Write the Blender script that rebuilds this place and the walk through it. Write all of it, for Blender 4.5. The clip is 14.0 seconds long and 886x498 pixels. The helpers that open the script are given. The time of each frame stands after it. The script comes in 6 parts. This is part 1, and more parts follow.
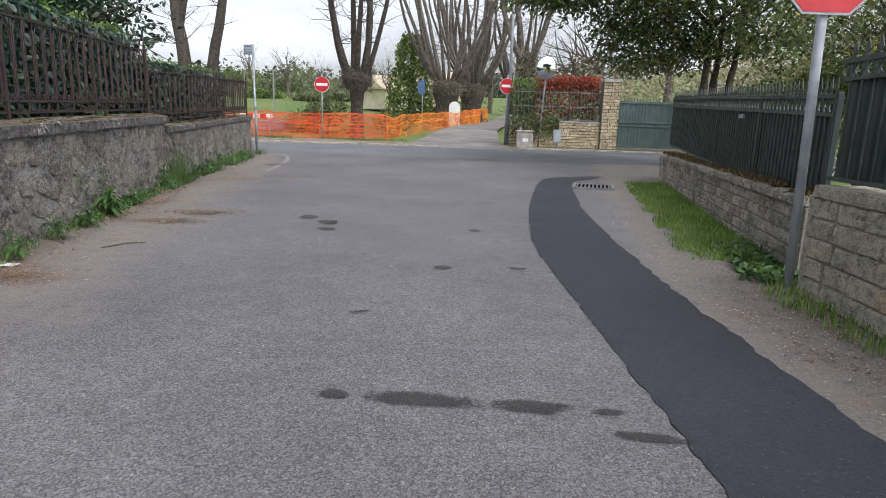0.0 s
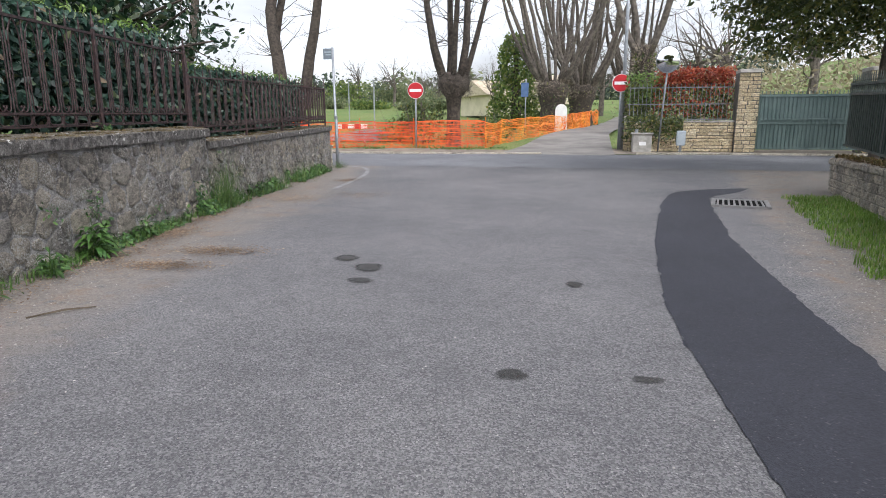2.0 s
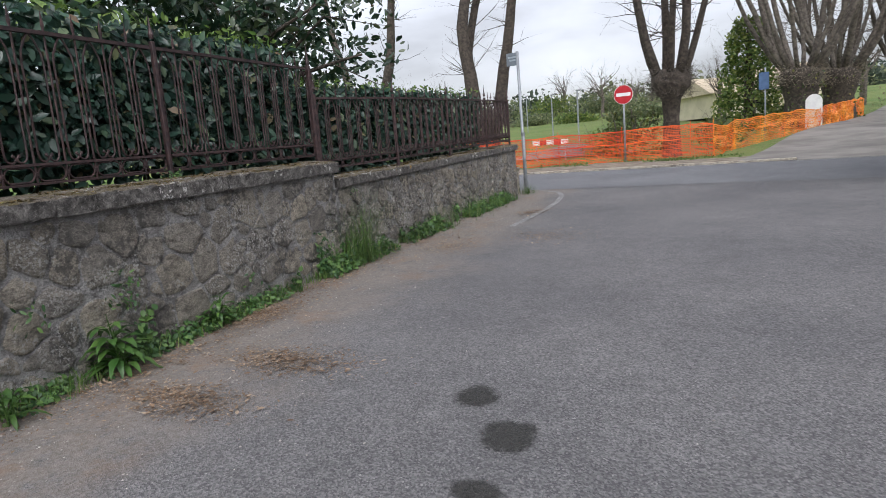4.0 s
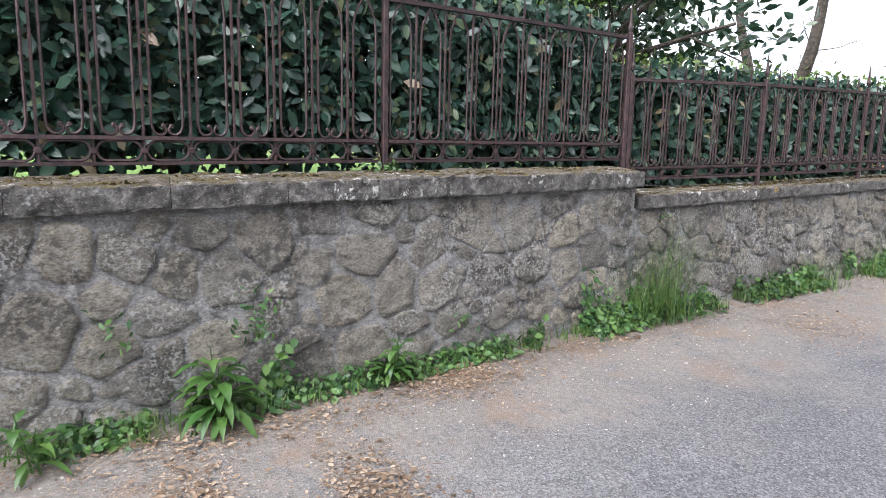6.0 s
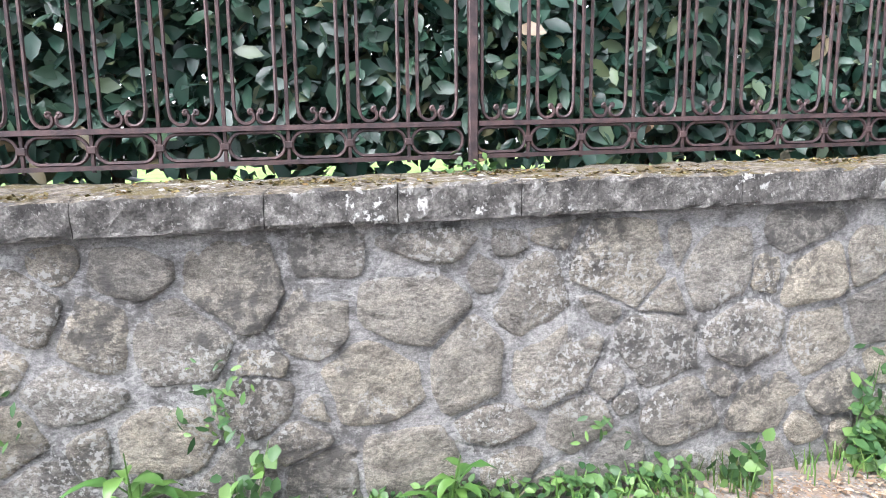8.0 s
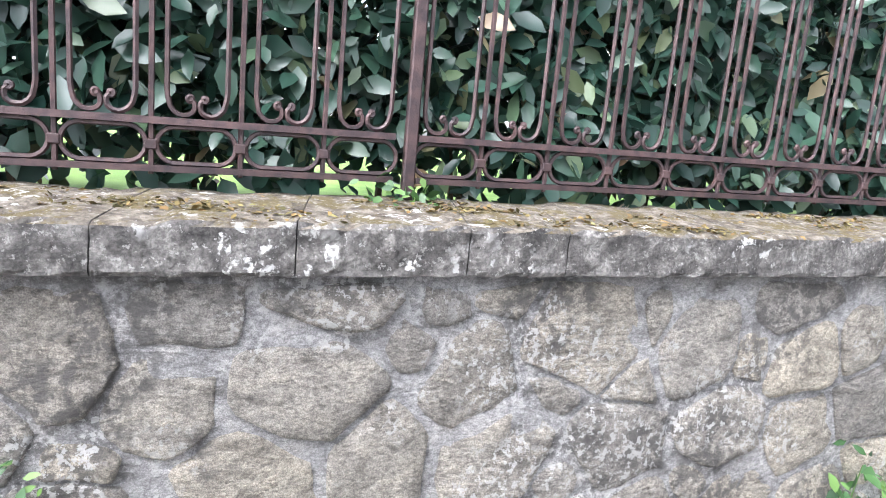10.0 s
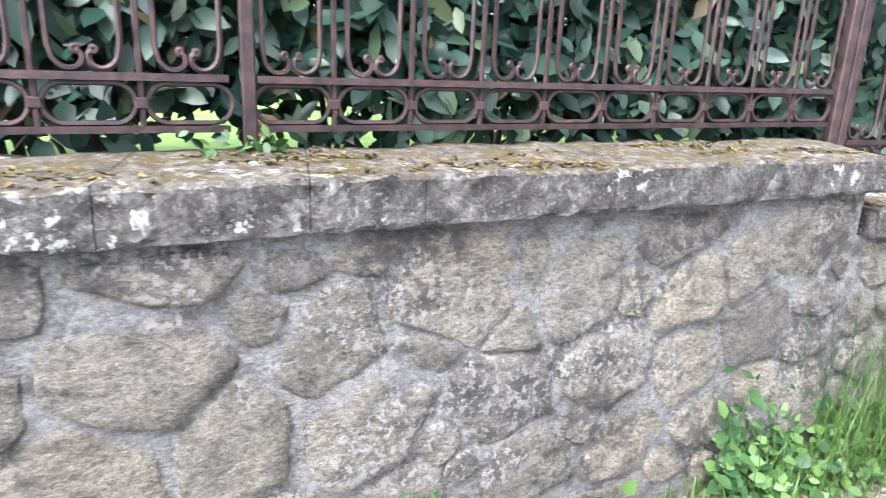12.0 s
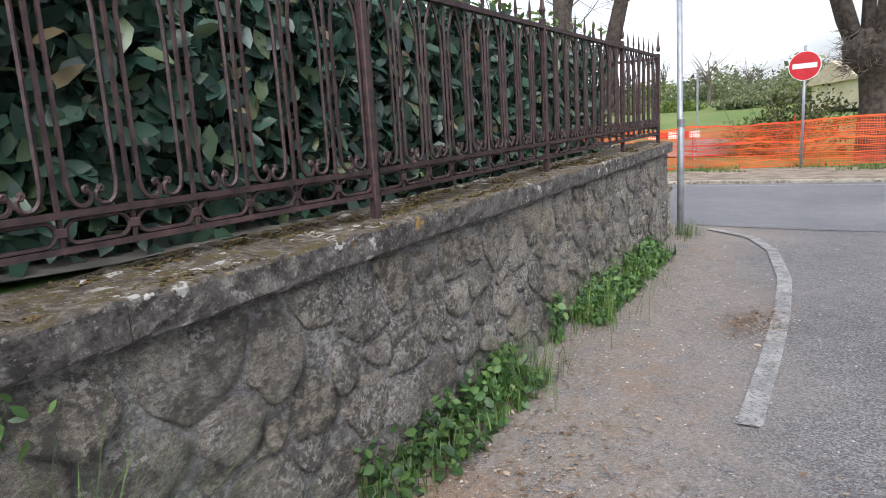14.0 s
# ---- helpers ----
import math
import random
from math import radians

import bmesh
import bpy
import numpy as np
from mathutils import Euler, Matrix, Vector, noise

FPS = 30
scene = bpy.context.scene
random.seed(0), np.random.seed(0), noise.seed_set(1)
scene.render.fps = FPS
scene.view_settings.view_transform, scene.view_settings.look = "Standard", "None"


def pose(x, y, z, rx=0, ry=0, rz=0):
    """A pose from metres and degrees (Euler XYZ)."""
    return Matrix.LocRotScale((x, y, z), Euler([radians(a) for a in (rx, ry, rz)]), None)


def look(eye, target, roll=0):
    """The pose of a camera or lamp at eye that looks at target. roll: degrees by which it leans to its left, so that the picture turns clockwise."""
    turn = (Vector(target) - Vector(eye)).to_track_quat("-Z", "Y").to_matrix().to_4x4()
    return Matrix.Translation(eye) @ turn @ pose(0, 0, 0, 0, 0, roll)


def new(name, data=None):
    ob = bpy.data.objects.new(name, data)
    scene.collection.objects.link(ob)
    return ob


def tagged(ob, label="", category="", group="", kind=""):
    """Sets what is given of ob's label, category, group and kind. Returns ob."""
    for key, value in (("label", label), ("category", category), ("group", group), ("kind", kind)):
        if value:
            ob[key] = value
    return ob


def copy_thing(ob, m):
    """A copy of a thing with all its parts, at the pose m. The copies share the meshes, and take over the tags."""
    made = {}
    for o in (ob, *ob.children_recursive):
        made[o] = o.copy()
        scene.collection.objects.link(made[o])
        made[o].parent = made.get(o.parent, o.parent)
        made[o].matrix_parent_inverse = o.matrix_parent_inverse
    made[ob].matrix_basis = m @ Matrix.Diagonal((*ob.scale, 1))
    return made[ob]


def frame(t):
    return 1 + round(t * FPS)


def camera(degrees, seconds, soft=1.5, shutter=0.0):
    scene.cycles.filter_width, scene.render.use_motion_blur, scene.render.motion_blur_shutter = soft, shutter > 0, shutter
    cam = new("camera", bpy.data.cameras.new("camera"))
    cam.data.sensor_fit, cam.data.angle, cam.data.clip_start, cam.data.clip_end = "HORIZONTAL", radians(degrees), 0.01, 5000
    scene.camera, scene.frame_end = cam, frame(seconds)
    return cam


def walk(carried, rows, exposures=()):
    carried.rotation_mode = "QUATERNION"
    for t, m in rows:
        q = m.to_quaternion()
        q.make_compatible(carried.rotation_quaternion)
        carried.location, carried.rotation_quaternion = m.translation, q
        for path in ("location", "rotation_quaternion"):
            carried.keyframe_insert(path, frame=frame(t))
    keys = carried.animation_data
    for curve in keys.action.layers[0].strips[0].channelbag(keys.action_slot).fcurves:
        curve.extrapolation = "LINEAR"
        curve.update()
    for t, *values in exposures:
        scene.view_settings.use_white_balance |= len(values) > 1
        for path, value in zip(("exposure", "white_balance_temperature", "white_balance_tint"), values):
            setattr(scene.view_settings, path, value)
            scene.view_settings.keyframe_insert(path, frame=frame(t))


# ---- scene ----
cam = camera(72.3, 14.0, soft=0.4, shutter=0.12)
PATH = [
    (0, (0.231, -1.255, 1.261), (0.234, 0.702, 0.849), 1.8),
    (0.5, (0.368, -0.695, 1.249), (0.37, 1.259, 0.821), 1.8),
    (1, (0.431, -0.046, 1.204), (0.302, 1.902, 0.77), 0.5),
    (1.5, (0.441, 0.412, 1.259), (0.101, 2.334, 0.823), 4.9),
    (2, (0.413, 1.023, 1.23), (0.062, 2.952, 0.834), -0.1),
    (2.2, (0.422, 1.213, 1.277), (-0.043, 3.083, 0.744), 1.8),
    (4.3, (-0.274, 4.112, 1.232), (-1.411, 5.734, 0.952), -5.0),
    (4.5, (-0.371, 4.28, 1.259), (-1.646, 5.788, 0.94), -4.0),
    (5, (-0.539, 4.79, 1.234), (-1.998, 6.116, 0.897), -0.7),
    (5.5, (-0.746, 5.262, 1.279), (-2.387, 6.349, 0.927), -2.1),
    (6, (-0.903, 5.69, 1.281), (-2.689, 6.538, 0.984), 1.2),
    (6.5, (-1.202, 6.081, 1.297), (-2.977, 6.937, 0.955), 0.9),
    (7, (-1.481, 6.349, 1.297), (-3.376, 6.788, 0.831), -0.8),
    (7.5, (-1.859, 6.573, 1.315), (-3.768, 7.002, 0.901), -0.3),
    (7.8, (-2.008, 6.699, 1.279), (-3.96, 7.017, 0.976), -1.4),
    (8, (-2.1, 6.779, 1.246), (-4.077, 6.822, 0.951), -0.6),
    (8.5, (-2.385, 6.823, 1.278), (-4.352, 6.91, 0.924), 2.4),
    (8.7, (-2.49, 6.817, 1.293), (-4.459, 7.049, 1.029), 4.1),
    (10.8, (-2.667, 6.8, 1.388), (-4.61, 7.086, 1.009), 5.7),
    (11, (-2.664, 6.797, 1.378), (-4.606, 7.084, 0.996), 6.0),
    (11.5, (-2.682, 6.818, 1.38), (-4.619, 7.117, 0.981), 5.5),
    (12, (-2.77, 7.041, 1.369), (-4.643, 7.523, 0.86), 2.4),
    (12.5, (-2.893, 7.482, 1.397), (-4.594, 8.357, 0.815), 0.5),
    (13, (-2.972, 8.054, 1.428), (-4.327, 9.488, 1.103), -0.1),
    (13.3, (-3.041, 8.312, 1.395), (-4.091, 10.003, 1.197), -2.9),
    (13.5, (-2.998, 8.517, 1.368), (-4.116, 10.153, 1.102), -5.4),
    (14, (-3.02, 8.871, 1.36), (-4.225, 10.431, 1.023), -3.4),
]
EXPOSURES = [(t, e, (6050 if t < 9 else 5950) if 5.8 < t < 13.2 else 6200, 13) for t, e in ((0, 0.04), (0.5, 0.27), (1.0, 0.2), (1.5, 0.28), (2.2, 0.2), (4.3, -0.15), (5.0, 0.02), (5.6, 0.4), (6.1, 1.0), (7.0, 1.42), (7.5, 1.74), (8.0, 1.92), (11.5, 2.1), (12.5, 2.0), (13.0, 1.65), (13.4, 0.46), (14, 0.36))]
walk(cam, [(t, look(eye, target, roll)) for t, eye, target, roll in PATH], EXPOSURES)

# ---- world and sun: a bright overcast day ----
world = bpy.data.worlds.new("sky")
scene.world = world
world.use_nodes = True
wn, wl = world.node_tree.nodes, world.node_tree.links
wn.clear()
sky = wn.new("ShaderNodeTexSky")
sky.sky_type, sky.sun_disc = "NISHITA", False
sky.sun_elevation, sky.sun_rotation = radians(52), radians(150)
sky.dust_density, sky.air_density = 4.0, 1.0
pale = wn.new("ShaderNodeHueSaturation")
pale.inputs["Saturation"].default_value = 0.2
coord = wn.new("ShaderNodeTexCoord")
stretch = wn.new("ShaderNodeMapping")
stretch.inputs["Scale"].default_value = (1.0, 1.0, 3.0)
clouds = wn.new("ShaderNodeTexNoise")
clouds.inputs["Scale"].default_value, clouds.inputs["Detail"].default_value = 2.6, 6.0
cover = wn.new("ShaderNodeMapRange")
cover.inputs["From Min"].default_value, cover.inputs["From Max"].default_value = 0.35, 0.62
cover.inputs["To Min"].default_value, cover.inputs["To Max"].default_value = 1.25, 2.05
lit = wn.new("ShaderNodeMix")
lit.data_type, lit.blend_type = "RGBA", "MULTIPLY"
lit.inputs["Factor"].default_value = 1.0
back = wn.new("ShaderNodeBackground")
back.inputs["Strength"].default_value = 0.15
wout = wn.new("ShaderNodeOutputWorld")
wl.new(sky.outputs[0], pale.inputs["Color"])
wl.new(coord.outputs["Generated"], stretch.inputs[0])
wl.new(stretch.outputs[0], clouds.inputs["Vector"])
wl.new(clouds.outputs[0], cover.inputs["Value"])
wl.new(pale.outputs[0], lit.inputs["A"])
wl.new(cover.outputs[0], lit.inputs["B"])
wl.new(lit.outputs["Result"], back.inputs["Color"])
wl.new(back.outputs[0], wout.inputs[0])

sun_data = bpy.data.lights.new("sun", "SUN")
sun_data.energy, sun_data.angle, sun_data.color = 0.6, radians(30), (1.0, 0.98, 0.95)
sun = new("sun", sun_data)
sun.matrix_world = look((14, -6, 30), (0, 8, 0))

# ---- materials ----
def nodes_of(name):
    m = bpy.data.materials.new(name)
    m.use_nodes = True
    nt = m.node_tree
    return m, nt, nt.nodes["Principled BSDF"]


def noise_node(nt, vec, scale, detail=4.0, rough=0.55):
    n = nt.nodes.new("ShaderNodeTexNoise")
    n.inputs["Scale"].default_value, n.inputs["Detail"].default_value, n.inputs["Roughness"].default_value = scale, detail, rough
    nt.links.new(vec, n.inputs["Vector"])
    return n.outputs[0]


def ramp_node(nt, value, stops):
    r = nt.nodes.new("ShaderNodeValToRGB")
    els = r.color_ramp.elements
    while len(els) < len(stops):
        els.new(0.5)
    for e, (p, c) in zip(els, stops):
        e.position, e.color = p, (*c, 1) if len(c) == 3 else c
    nt.links.new(value, r.inputs[0])
    return r.outputs[0]


def step_node(nt, value, low, high):
    r = nt.nodes.new("ShaderNodeMapRange")
    r.interpolation_type = "SMOOTHSTEP"
    r.inputs["From Min"].default_value, r.inputs["From Max"].default_value = low, high
    nt.links.new(value, r.inputs["Value"])
    return r.outputs[0]


def mix_node(nt, factor, a, b, blend="MIX"):
    m = nt.nodes.new("ShaderNodeMix")
    m.data_type, m.blend_type = "RGBA", blend
    for socket, v in (("Factor", factor), ("A", a), ("B", b)):
        if isinstance(v, (int, float)):
            m.inputs[socket].default_value = v
        elif isinstance(v, tuple):
            m.inputs[socket].default_value = (*v, 1)
        else:
            nt.links.new(v, m.inputs[socket])
    return m.outputs["Result"]


def math_node(nt, op, a, b=0.0):
    m = nt.nodes.new("ShaderNodeMath")
    m.operation = op
    for i, v in enumerate((a, b)):
        if isinstance(v, (int, float)):
            m.inputs[i].default_value = v
        else:
            nt.links.new(v, m.inputs[i])
    return m.outputs[0]


def bump_node(nt, bsdf, height, strength, distance=0.01):
    b = nt.nodes.new("ShaderNodeBump")
    b.inputs["Strength"].default_value, b.inputs["Distance"].default_value = strength, distance
    nt.links.new(height, b.inputs["Height"])
    nt.links.new(b.outputs[0], bsdf.inputs["Normal"])


def world_place(nt):
    return nt.nodes.new("ShaderNodeNewGeometry").outputs["Position"]


def surf(name, dark, light, scale=6.0, rough=0.7, bump=0.3, fine=60.0, metal=0.0, piece=0.0, island=0.0, distance=0.01):
    """A plain worn surface: two scales of variation, fine relief, and a tint that differs from piece to piece."""
    m, nt, p = nodes_of(name)
    pos = world_place(nt)
    large, small = noise_node(nt, pos, scale), noise_node(nt, pos, fine, 5)
    col = mix_node(nt, step_node(nt, large, 0.3, 0.7), dark, light)
    col = mix_node(nt, 0.35, col, ramp_node(nt, small, [(0.3, (0.45,) * 3), (0.7, (0.62,) * 3)]), "OVERLAY")
    if piece or island:
        src = nt.nodes.new("ShaderNodeObjectInfo").outputs["Random"] if piece else nt.nodes.new("ShaderNodeNewGeometry").outputs["Random Per Island"]
        amount = piece or island
        tint = ramp_node(nt, src, [(0, (1 - amount,) * 3), (1, (1 + amount * 0.6,) * 3)])
        col = mix_node(nt, 1.0, col, tint, "MULTIPLY")
    nt.links.new(col, p.inputs["Base Color"])
    p.inputs["Roughness"].default_value, p.inputs["Metallic"].default_value = rough, metal
    if bump:
        bump_node(nt, p, math_node(nt, "ADD", small, math_node(nt, "MULTIPLY", large, 0.8)), bump, distance)
    return m


def leaf_surf(name, stops, rough=0.35, through_light=0.25):
    """Leaves: each one takes its own tone, with a glossy cuticle and some light through it."""
    m, nt, p = nodes_of(name)
    geo = nt.nodes.new("ShaderNodeNewGeometry")
    col = ramp_node(nt, geo.outputs["Random Per Island"], stops)
    patch = noise_node(nt, geo.outputs["Position"], 1.7, 2)
    col = mix_node(nt, 1.0, col, ramp_node(nt, patch, [(0.3, (0.7,) * 3), (0.7, (1.2,) * 3)]), "MULTIPLY")
    nt.links.new(col, p.inputs["Base Color"])
    p.inputs["Roughness"].default_value = rough
    tr = nt.nodes.new("ShaderNodeBsdfTranslucent")
    nt.links.new(col, tr.inputs["Color"])
    mx = nt.nodes.new("ShaderNodeMixShader")
    mx.inputs[0].default_value = through_light
    nt.links.new(p.outputs[0], mx.inputs[1])
    nt.links.new(tr.outputs[0], mx.inputs[2])
    nt.links.new(mx.outputs[0], nt.nodes["Material Output"].inputs["Surface"])
    return m


def rubble_surf(name, stops, lichen, grain=1.0):
    """Rough quarried stone, one tone a stone, with bedding, dark weathering and pale lichen in patches."""
    m, nt, p = nodes_of(name)
    pos = world_place(nt)
    bed = nt.nodes.new("ShaderNodeMapping")
    bed.inputs["Rotation"].default_value, bed.inputs["Scale"].default_value = (0.3, 0, 0), (1, 1, 1.7)
    nt.links.new(pos, bed.inputs[0])
    rnd = nt.nodes.new("ShaderNodeObjectInfo").outputs["Random"]
    col = ramp_node(nt, rnd, stops)
    big, mid, fine = noise_node(nt, pos, 2.3, 3), noise_node(nt, bed.outputs[0], 11, 6, 0.62), noise_node(nt, bed.outputs[0], 60, 6, 0.7)
    col = mix_node(nt, 1.0, col, ramp_node(nt, mid, [(0.3, (0.45, 0.435, 0.42)), (0.47, (1, 1, 1)), (0.7, (1.4, 1.37, 1.32))]), "MULTIPLY")
    col = mix_node(nt, 0.6 * grain, col, ramp_node(nt, fine, [(0.38, (0.2,) * 3), (0.6, (0.76,) * 3)]), "OVERLAY")
    # Pits are sunk and also darkened, painting in the shade their relief lacks.
    pits = step_node(nt, noise_node(nt, bed.outputs[0], 34, 5, 0.75), 0.41, 0.31)
    col = mix_node(nt, math_node(nt, "MULTIPLY", pits, 0.6 * grain), col, (0.08, 0.073, 0.066))
    grit = noise_node(nt, pos, 260, 4, 0.7)
    col = mix_node(nt, 0.5 * grain, col, ramp_node(nt, grit, [(0.42, (0.24,) * 3), (0.58, (0.76,) * 3)]), "OVERLAY")
    black = math_node(nt, "MULTIPLY", step_node(nt, big, 0.47, 0.56), step_node(nt, noise_node(nt, pos, 21, 6, 0.7), 0.43, 0.56))
    col = mix_node(nt, math_node(nt, "MULTIPLY", black, 0.88 * lichen), col, (0.085, 0.08, 0.076))
    spots = math_node(nt, "MULTIPLY", step_node(nt, noise_node(nt, pos, 50, 5, 0.65), 0.52, 0.58), step_node(nt, noise_node(nt, pos, 2.6, 3), 0.48, 0.56))
    col = mix_node(nt, math_node(nt, "MULTIPLY", spots, 0.9 * lichen), col, (0.54, 0.53, 0.51))
    nt.links.new(col, p.inputs["Base Color"])
    p.inputs["Roughness"].default_value = 0.92
    bump_node(nt, p, math_node(nt, "ADD", math_node(nt, "MULTIPLY", mid, 1.3), math_node(nt, "ADD", math_node(nt, "MULTIPLY", fine, 0.8), math_node(nt, "MULTIPLY", math_node(nt, "SUBTRACT", grit, math_node(nt, "MULTIPLY", pits, 3.0)), 0.3))), 1.0 * grain, 0.05)
    return m


STONE = rubble_surf("wall_stone", [(0, (0.215, 0.2, 0.18)), (0.3, (0.335, 0.303, 0.252)), (0.6, (0.27, 0.253, 0.23)), (1, (0.38, 0.34, 0.275))], 0.9)
MORTAR = rubble_surf("mortar", [(0, (0.305, 0.298, 0.294)), (1, (0.305, 0.298, 0.294))], 0.8, 0.85)


def coping_surf():
    """Weathered capping stone: grey-brown, white and ochre lichen, moss on the flat top."""
    m, nt, p = nodes_of("coping")
    geo = nt.nodes.new("ShaderNodeNewGeometry")
    pos = geo.outputs["Position"]
    mid, fine, big = noise_node(nt, pos, 14, 6, 0.65), noise_node(nt, pos, 95, 6, 0.7), noise_node(nt, pos, 2.2, 3)
    col = ramp_node(nt, mid, [(0.34, (0.035, 0.032, 0.03)), (0.5, (0.1, 0.093, 0.086)), (0.68, (0.22, 0.207, 0.192))])
    col = mix_node(nt, 0.6, col, ramp_node(nt, fine, [(0.4, (0.2,) * 3), (0.6, (0.8,) * 3)]), "OVERLAY")
    up = nt.nodes.new("ShaderNodeSeparateXYZ")
    nt.links.new(geo.outputs["Normal"], up.inputs[0])
    flat = step_node(nt, up.outputs["Z"], 0.6, 0.9)
    dust = ramp_node(nt, noise_node(nt, pos, 26, 6, 0.7), [(0.34, (0.035, 0.026, 0.017)), (0.48, (0.11, 0.088, 0.062)), (0.66, (0.27, 0.235, 0.19))])
    col = mix_node(nt, math_node(nt, "MULTIPLY", flat, 0.85), col, dust)
    moss = math_node(nt, "MULTIPLY", flat, math_node(nt, "MULTIPLY", step_node(nt, noise_node(nt, pos, 9, 5, 0.7), 0.5, 0.58), 0.85))
    col = mix_node(nt, moss, col, (0.1, 0.075, 0.02))
    cell = nt.nodes.new("ShaderNodeTexVoronoi")
    cell.inputs["Scale"].default_value = 19
    warp = nt.nodes.new("ShaderNodeTexNoise")
    warp.inputs["Scale"].default_value = 30
    nt.links.new(pos, warp.inputs["Vector"])
    nt.links.new(mix_node(nt, 0.09, pos, warp.outputs["Color"]), cell.inputs["Vector"])
    disc = step_node(nt, math_node(nt, "ADD", cell.outputs["Distance"], math_node(nt, "MULTIPLY", fine, 0.9)), 0.86, 0.66)
    gate = nt.nodes.new("ShaderNodeSeparateColor")
    nt.links.new(cell.outputs["Color"], gate.inputs[0])
    white = math_node(nt, "MULTIPLY", disc, math_node(nt, "MULTIPLY", step_node(nt, gate.outputs[0], 0.45, 0.55), step_node(nt, big, 0.5, 0.57)))
    col = mix_node(nt, math_node(nt, "MULTIPLY", white, 0.9), col, (0.58, 0.57, 0.545))
    grains = math_node(nt, "MULTIPLY", step_node(nt, noise_node(nt, pos, 60, 4, 0.7), 0.58, 0.64), 0.5)
    col = mix_node(nt, grains, col, (0.4, 0.39, 0.365))
    ochre = math_node(nt, "MULTIPLY", disc, step_node(nt, gate.outputs[1], 0.975, 0.985))
    col = mix_node(nt, math_node(nt, "MULTIPLY", ochre, 0.7), col, (0.4, 0.24, 0.05))
    nt.links.new(col, p.inputs["Base Color"])
    p.inputs["Roughness"].default_value = 0.95
    bump_node(nt, p, math_node(nt, "ADD", math_node(nt, "MULTIPLY", mid, 1.5), fine), 0.9, 0.02)
    return m


COPING = coping_surf()


def asphalt_surf(name, dark, light, grain, speck, dirt=False):
    """Rolled asphalt with open aggregate; with dirt, soil and grit gather along both walls."""
    m, nt, p = nodes_of(name)
    pos = world_place(nt)
    cell = nt.nodes.new("ShaderNodeTexVoronoi")
    cell.inputs["Scale"].default_value = grain
    nt.links.new(pos, cell.inputs["Vector"])
    sep = nt.nodes.new("ShaderNodeSeparateColor")
    nt.links.new(cell.outputs["Color"], sep.inputs[0])
    stone = ramp_node(nt, sep.outputs[0], [(0, dark), (0.6, tuple((a + b) / 2 for a, b in zip(dark, light))), (1, light)])
    big, mid = noise_node(nt, pos, 0.55, 4), noise_node(nt, pos, 5, 5, 0.6)
    col = mix_node(nt, 1.0, stone, ramp_node(nt, big, [(0.3, (0.76, 0.76, 0.78)), (0.7, (1.14, 1.13, 1.12))]), "MULTIPLY")
    col = mix_node(nt, 1.0, col, ramp_node(nt, mid, [(0.25, (0.85,) * 3), (0.75, (1.1,) * 3)]), "MULTIPLY")
    bits = math_node(nt, "MULTIPLY", step_node(nt, sep.outputs[1], 0.985, 0.99), speck)
    col = mix_node(nt, bits, col, (0.55, 0.53, 0.5))
    height = cell.outputs["Distance"]
    if dirt:
        xyz = nt.nodes.new("ShaderNodeSeparateXYZ")
        nt.links.new(pos, xyz.inputs[0])
        along = math_node(nt, "SUBTRACT", xyz.outputs["Y"], 6.5)
        left = math_node(nt, "ADD", math_node(nt, "ADD", xyz.outputs["X"], 4.02), math_node(nt, "MULTIPLY", along, 0.135))
        right = math_node(nt, "SUBTRACT", math_node(nt, "ADD", math_node(nt, "MULTIPLY", along, 0.196), 3.86), xyz.outputs["X"])
        wob = math_node(nt, "MULTIPLY", math_node(nt, "SUBTRACT", noise_node(nt, pos, 0.9, 6, 0.65), 0.5), 2.6)
        wl_ = step_node(nt, math_node(nt, "ADD", left, wob), 1.7, 0.6)
        wr_ = step_node(nt, math_node(nt, "ADD", right, math_node(nt, "MULTIPLY", wob, 0.5)), 1.5, 1.1)
        soil_n = noise_node(nt, pos, 42, 6, 0.75)
        soil = ramp_node(nt, soil_n, [(0.28, (0.12, 0.1, 0.082)), (0.5, (0.205, 0.18, 0.155)), (0.75, (0.345, 0.31, 0.275))])
        rust = mix_node(nt, math_node(nt, "MULTIPLY", step_node(nt, noise_node(nt, pos, 2.0, 5, 0.7), 0.52, 0.68), 0.5), soil, (0.23, 0.135, 0.07))
        edge = math_node(nt, "MAXIMUM", wl_, wr_)
        edge = math_node(nt, "MULTIPLY", edge, step_node(nt, noise_node(nt, pos, 7, 6, 0.75), 0.3, 0.52))
        col = mix_node(nt, math_node(nt, "MULTIPLY", edge, 0.85), col, rust)
    nt.links.new(col, p.inputs["Base Color"])
    p.inputs["Roughness"].default_value = 0.85
    bump_node(nt, p, math_node(nt, "ADD", height, math_node(nt, "MULTIPLY", mid, 0.4)), 0.55, 0.008)
    return m


ASPHALT = asphalt_surf("worn_asphalt", (0.066, 0.066, 0.07), (0.24, 0.236, 0.234), 135, 0.35, True)
ROADTOP = asphalt_surf("main_road_asphalt", (0.12, 0.125, 0.135), (0.2, 0.205, 0.215), 120, 0.4)
NEWTAR = asphalt_surf("fresh_asphalt", (0.021, 0.023, 0.031), (0.046, 0.048, 0.06), 140, 0.12)


